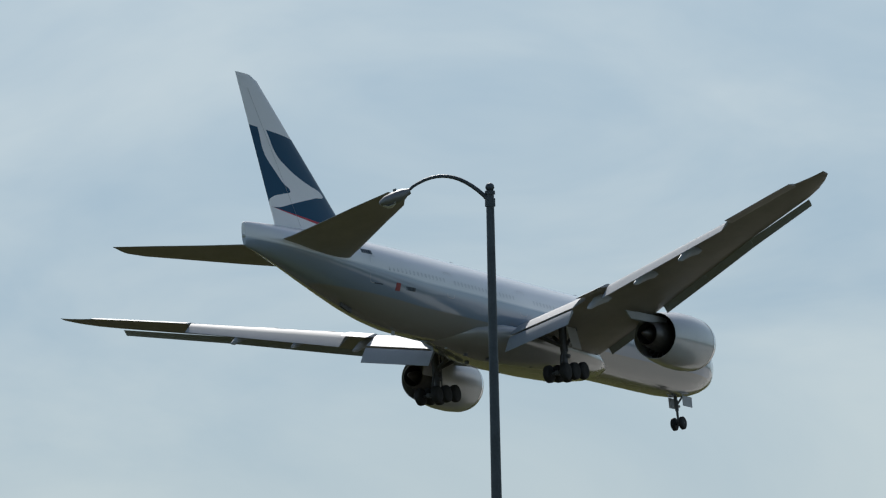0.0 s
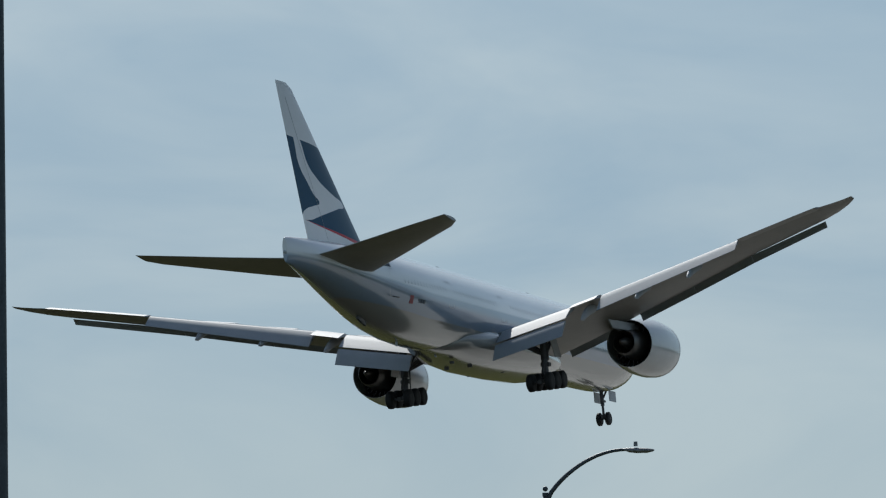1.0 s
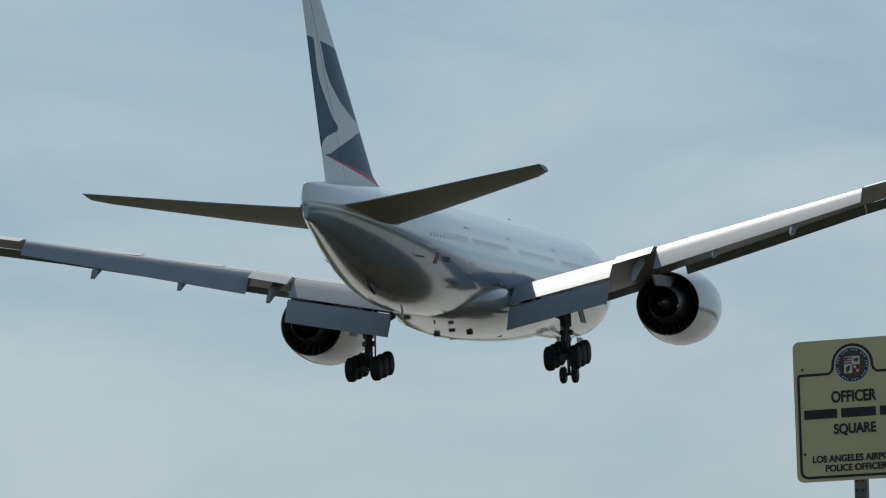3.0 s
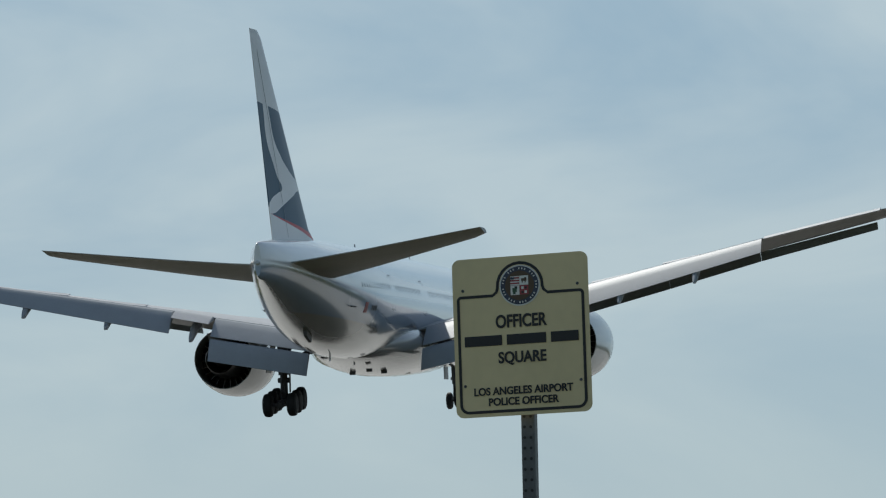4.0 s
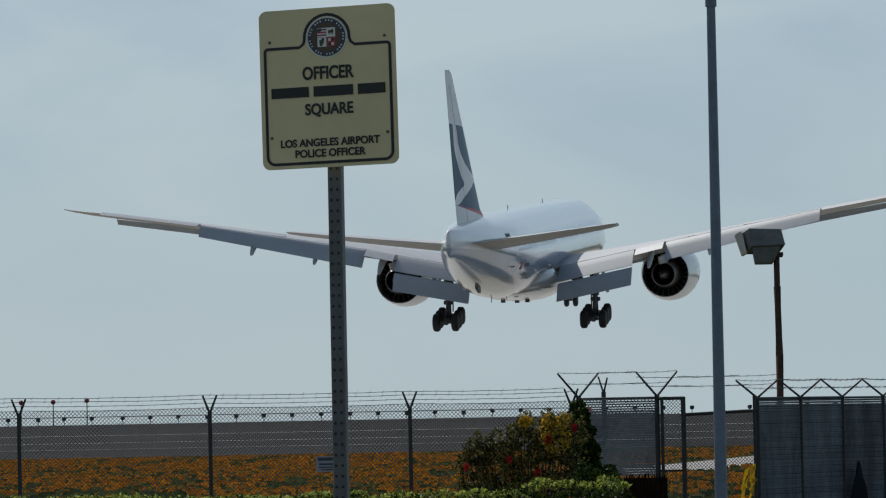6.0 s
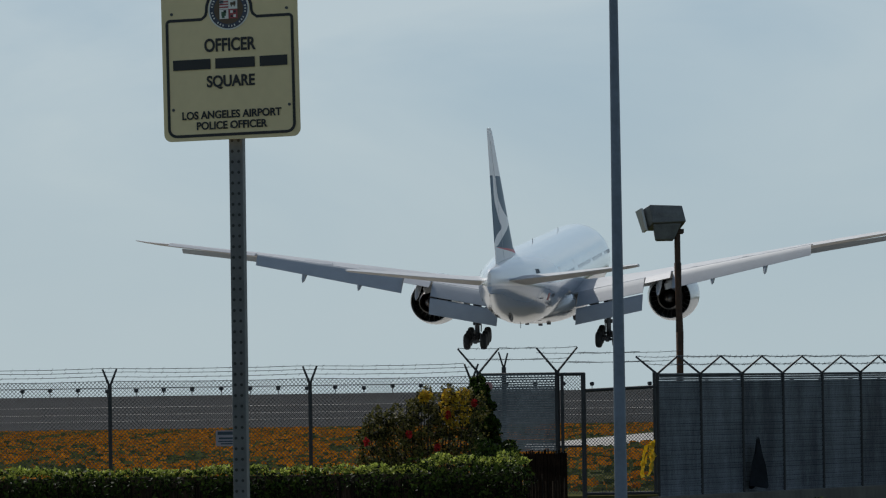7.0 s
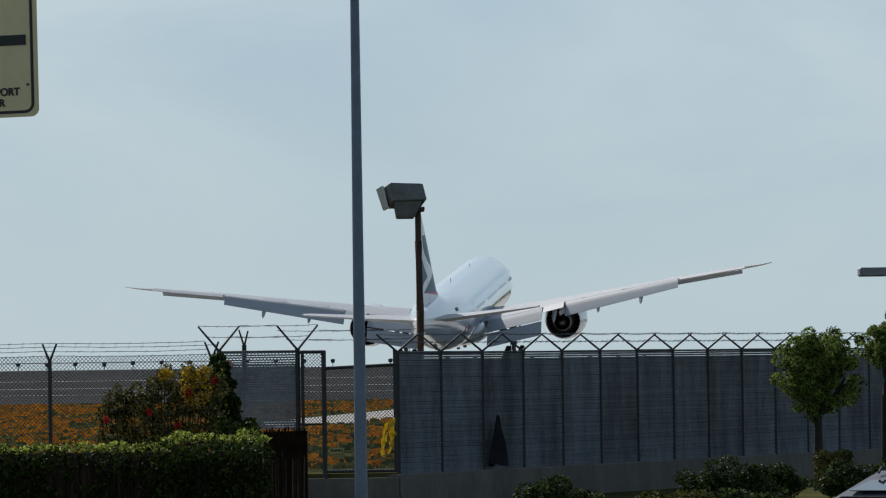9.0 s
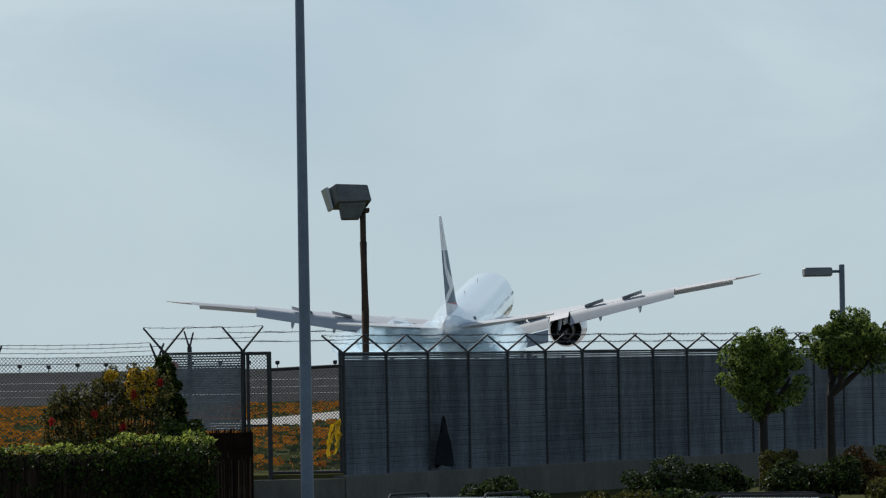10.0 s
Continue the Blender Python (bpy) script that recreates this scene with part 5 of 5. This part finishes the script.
def small_tree(at, crown_c, crown_r, lean, seed, label, limbs=5, split=0):
    """Trunk with forked limbs and a clumped crown of separate leaves."""
    rng = random.Random(seed)
    tree = empty("tree", pose(*at))
    tagged(tree, label, "tree")
    c = Vector(crown_c)
    fork = Vector((lean * .5, 0, split or c.z - crown_r[2] * .95))
    bm = bmesh.new()
    add_tube(bm, [(0, 0, -.1), (lean * .2, 0, fork.z * .5), fork], [.11, .085, .075], 9)
    trunk = part("trunk", bm, BARK, tree, "dark knotted trunk", 50)
    spots = []
    for k in range(limbs):
        bm = bmesh.new()
        a = 2 * math.pi * k / limbs + rng.uniform(-.3, .3)
        e = c + Vector((math.cos(a) * crown_r[0] * .6, math.sin(a) * crown_r[1] * .6, rng.uniform(-.2, .3) * crown_r[2]))
        add_tube(bm, [fork, fork.lerp(e, .35) + Vector((rng.uniform(-.08, .08), 0, -.1)), fork.lerp(e, .7) + Vector((rng.uniform(-.08, .08), 0, -.04)), e], [.075, .06, .045, .02], 7)
        part("limb", bm, BARK, tree, smooth=50)
    for _ in range(130):
        d = Vector((rng.gauss(0, 1), rng.gauss(0, 1), rng.gauss(0, 1))).normalized()
        q = rng.uniform(.4, 1.0)
        spots.append(((c.x + d.x * crown_r[0] * q, c.y + d.y * crown_r[1] * q, c.z + d.z * crown_r[2] * q), (rng.uniform(.09, .2),) * 3))
    leaves("crown", rng, spots, 34000, .03, TREE_LEAF, tree)
    return tree


small_tree((11.86, 95, G), (.02, 0, 2.24), (.84, .75, .88), .0, 31, "small round-headed tree with dense green crown by the fence")
small_tree((13.55, 98, G), (.40, 0, 2.74), (.92, .8, .58), .0, 32, "small flat-topped tree with forked trunk by the fence", 4, 1.75)


def low_shrub(at, r, seed, mat=LOW_LEAF, n=7000):
    rng = random.Random(seed)
    s = empty("low_shrub", pose(*at))
    tagged(s, {LOW_LEAF: "low clipped dark green shrub on the verge", OLIVE: "low olive-green shrub on the verge"}.get(mat, "low russet-brown shrub on the verge"), "shrub", "low shrubs on the verge")
    spots = []
    for _ in range(30):
        d = Vector((rng.gauss(0, 1), rng.gauss(0, 1), abs(rng.gauss(0, 1)))).normalized()
        q = rng.uniform(.3, .9)
        spots.append(((d.x * r[0] * q, d.y * r[1] * q, .1 + d.z * r[2] * q), (.2, .2, .15)))
    leaves("foliage", rng, spots, n, .034, mat, s)
    bm = bmesh.new()
    for k in range(5):
        add_tube(bm, [(rng.uniform(-.1, .1), 0, -.1), (rng.uniform(-.5, .5) * r[0], 0, r[2] * .7)], [.02, .01], 5)
    part("branching_stem", bm, BARK, s)


for k, (x, y, rx, top, mat) in enumerate(((5.92, 82, .78, .05, LOW_LEAF), (7.7, 80, .75, -.14, OLIVE), (8.7, 80, .75, -.1, LOW_LEAF), (8.9, 86, .9, .33, LOW_LEAF), (9.5, 86, .6, .16, LOW_LEAF), (10.6, 90, .5, .08, LOW_LEAF), (11.55, 88, .55, .3, LOW_LEAF), (12.2, 88, .5, .32, LOW_LEAF),
                                         (11.9, 93, .34, .45, OLIVE), (13.75, 96, .42, .28, RUSSET), (14.3, 95, .5, .5, LOW_LEAF), (12.9, 85, .6, -.06, OLIVE), (13.2, 92, .5, .12, RUSSET), (15.2, 95, .8, .5, LOW_LEAF), (13.9, 88, .8, .1, LOW_LEAF))):
    low_shrub((x, y, G + .02), (rx, .6, top - G - .2), 50 + k, mat)


# ---------------------------------------------------------------- passing cars
CAR_SILVER = material("car_silver_paint", (0.07, 0.085, 0.105), 0.5, 0.1, 0.04, 1.0, spec=0.25)
CAR_WHITE = material("car_white_paint", (0.75, 0.76, 0.77), 0.25, 0.0, 0.03, 1.0, coat=0.5)
CAR_GLASS = material("car_tinted_glass", (0.02, 0.025, 0.03), 0.06, 0.0, 0.05, 1.0, coat=0.5)


def car(paint, label, tall):
    """A car that faces -x, on its wheels at z 0."""
    c = empty("car")
    tagged(c, label, "car", "cars on the street")
    K = .84  # a short car
    prof_lo = [(-2.2, .5), (-2.25, .75), (-2.1, .95), (-1.1, 1.05), (1.9, 1.08), (2.2, .95), (2.25, .6), (2.2, .4), (-2.15, .4)]
    bm = bmesh.new()
    add_loft(bm, [[Vector((x * K * (1 - a * .03), y, z)) for x, z in prof_lo] for y, a in ((-.9, 1), (-.86, 0), (.86, 0), (.9, 1))])
    body = part("body", bm, paint, c, smooth=30)
    top = [(-1.1, 1.05), (-.2, tall - .06), (.1, tall), (1.2, tall - .02), (1.5, tall - .12), (1.72, 1.06)]
    bm = bmesh.new()
    add_loft(bm, [[Vector((x, y * (1 - .16 * (z - 1.05) / (tall - 1.05)), z)) for x, z in top] for y in (-.84, -.8, .8, .84)])
    cabin = part("cabin", bm, paint, c, smooth=30)
    for s in (-1, 1):
        for x0, x1 in ((-.75, .1), (.2, .85), (.95, 1.45)):
            bm = bmesh.new()
            z0, z1 = 1.1, tall - .12
            sh = .35 if x0 < 0 else 0
            yy = lambda z: s * (.84 * (1 - .16 * (z - 1.05) / (tall - 1.05)) + .006)
            add_loft(bm, [[Vector((x, yy(z) + s * o, z)) for x, z in ((x0, z0), (x1, z0), (x1 - .03, z1), (x0 + sh + .05, z1))] for o in (-.01, .006)])
            part("side_window", bm, CAR_GLASS, cabin)
        for x in (-1.2, 1.2):
            bm = bmesh.new()
            add_rod(bm, (x, s * .72, .34), (x, s * .91, .34), .34, .34, 20)
            part("wheel", bm, TYRE, c)
        bm = bmesh.new()
        add_tube(bm, [(-.2, s * .62, tall - .02), (-.1, s * .62, tall + .05), (1.15, s * .62, tall + .04), (1.25, s * .62, tall - .03)], .018, 6)
        part("roof_rail", bm, TYRE, cabin)
    bm = bmesh.new()
    add_loft(bm, [[Vector((x - o, y * (1 - .16 * (z - 1.05) / (tall - 1.05)), z + o * .5)) for y, z, x in ((-.72, 1.12, -1.02), (.72, 1.12, -1.02), (.72, tall - .1, -.29), (-.72, tall - .1, -.29))] for o in (-.01, .012)])
    part("windscreen", bm, CAR_GLASS, cabin)
    for s in (-1, 1):
        bm = bmesh.new()
        add_box(bm, (-2.19 * K, s * .65, .8), (.12, .3, .14), None, .03)
        part("headlight", bm, GLASS_LENS, body)
    return c


CAR_A = car(CAR_SILVER, "silver estate car with roof rails driving past", 1.35)
CAR_B = car(CAR_WHITE, "white saloon car driving past", 1.36)


def tyre_smoke(seed, x, y):
    """Thin smoke from the tyres: many faint rounded puffs in one mesh."""
    rng = random.Random(seed)
    bm = bmesh.new()
    for _ in range(120):
        u = rng.random()
        r = rng.uniform(.4, 1.25) * (.7 + .8 * u)
        m = Matrix.Translation((x + rng.gauss(0, 2.6) - 3 * u, y - 16 * u + rng.gauss(0, 1.5), 2.0 + r * .6 + rng.uniform(0, 3.0) * u)) @ Matrix.Diagonal((r * 1.3, r * 1.6, r, 1))
        bmesh.ops.create_icosphere(bm, subdivisions=2, radius=1.0, matrix=m)
    m = bpy.data.materials.new("thin_smoke")
    m.use_nodes = True
    t = m.node_tree
    t.nodes.clear()
    out, clear, thin, through_, both, mix = [t.nodes.new("ShaderNode" + k) for k in ("OutputMaterial", "BsdfTransparent", "BsdfDiffuse", "BsdfTranslucent", "MixShader", "MixShader")]
    thin.inputs[0].default_value = through_.inputs[0].default_value = (.74, .89, .97, 1)
    both.inputs[0].default_value, mix.inputs[0].default_value = .55, .26
    t.links.new(thin.outputs[0], both.inputs[1])
    t.links.new(through_.outputs[0], both.inputs[2])
    t.links.new(clear.outputs[0], mix.inputs[1])
    t.links.new(both.outputs[0], mix.inputs[2])
    t.links.new(mix.outputs[0], out.inputs["Surface"])
    ob = link("tyre_smoke", bm, m, None, "", 180)
    ob.visible_shadow = False
    return tagged(ob, "thin bluish-white smoke from the tyres at touchdown", "smoke", "tyre smoke", kind="stuff")


SMOKE = [tyre_smoke(71, 31, 546), tyre_smoke(72, 38, 549)]


# ---------------------------------------------------------------- what moves
AIRLINER = airliner()


def motions():
    rows = []
    for t, x, y, z, h, p, k in PLANE_ROWS:
        rows.append((t, pose(x, y, z, 0, 0, -h) @ pose(0, 0, 0, p, 0, 0) @ pose(0, 0, 0, 0, k, 0)))
    walk(AIRLINER, rows)
    for ob, m in SPOILERS:
        walk(ob, [(0, m), (9.35, m), (9.7, m @ pose(0, 0, 0, -26, 0, 0)), (10, m @ pose(0, 0, 0, -32, 0, 0))])
    for ob, rise_ in zip(SMOKE, (0.0, .3)):
        walk(ob, [(0, pose(0, 0, -14)), (9.1, pose(0, 0, -14)), (9.45, pose(0, 0, -1.2)), (9.8, pose(-.5, -1, rise_)), (10, pose(-1, -2, rise_ + .4))])
    walk(CAR_A, [(0, pose(58.0, 66, -.95, 0, 0, 40)), (9.0, pose(9.6, 65.4, -.95, 0, 0, 60)), (9.3, pose(8.1, 65.2, -.98, 0, 0, 68)), (9.5, pose(6.75, 64.5, -1.0, 0, 0, 70)), (10, pose(3.75, 61.8, -1.12, 0, 0, 66))])
    walk(CAR_B, [(0, pose(70.0, 58, -1.1)), (9.5, pose(10.2, 58, -1.1)), (10, pose(6.75, 58, -1.1))])


motions()
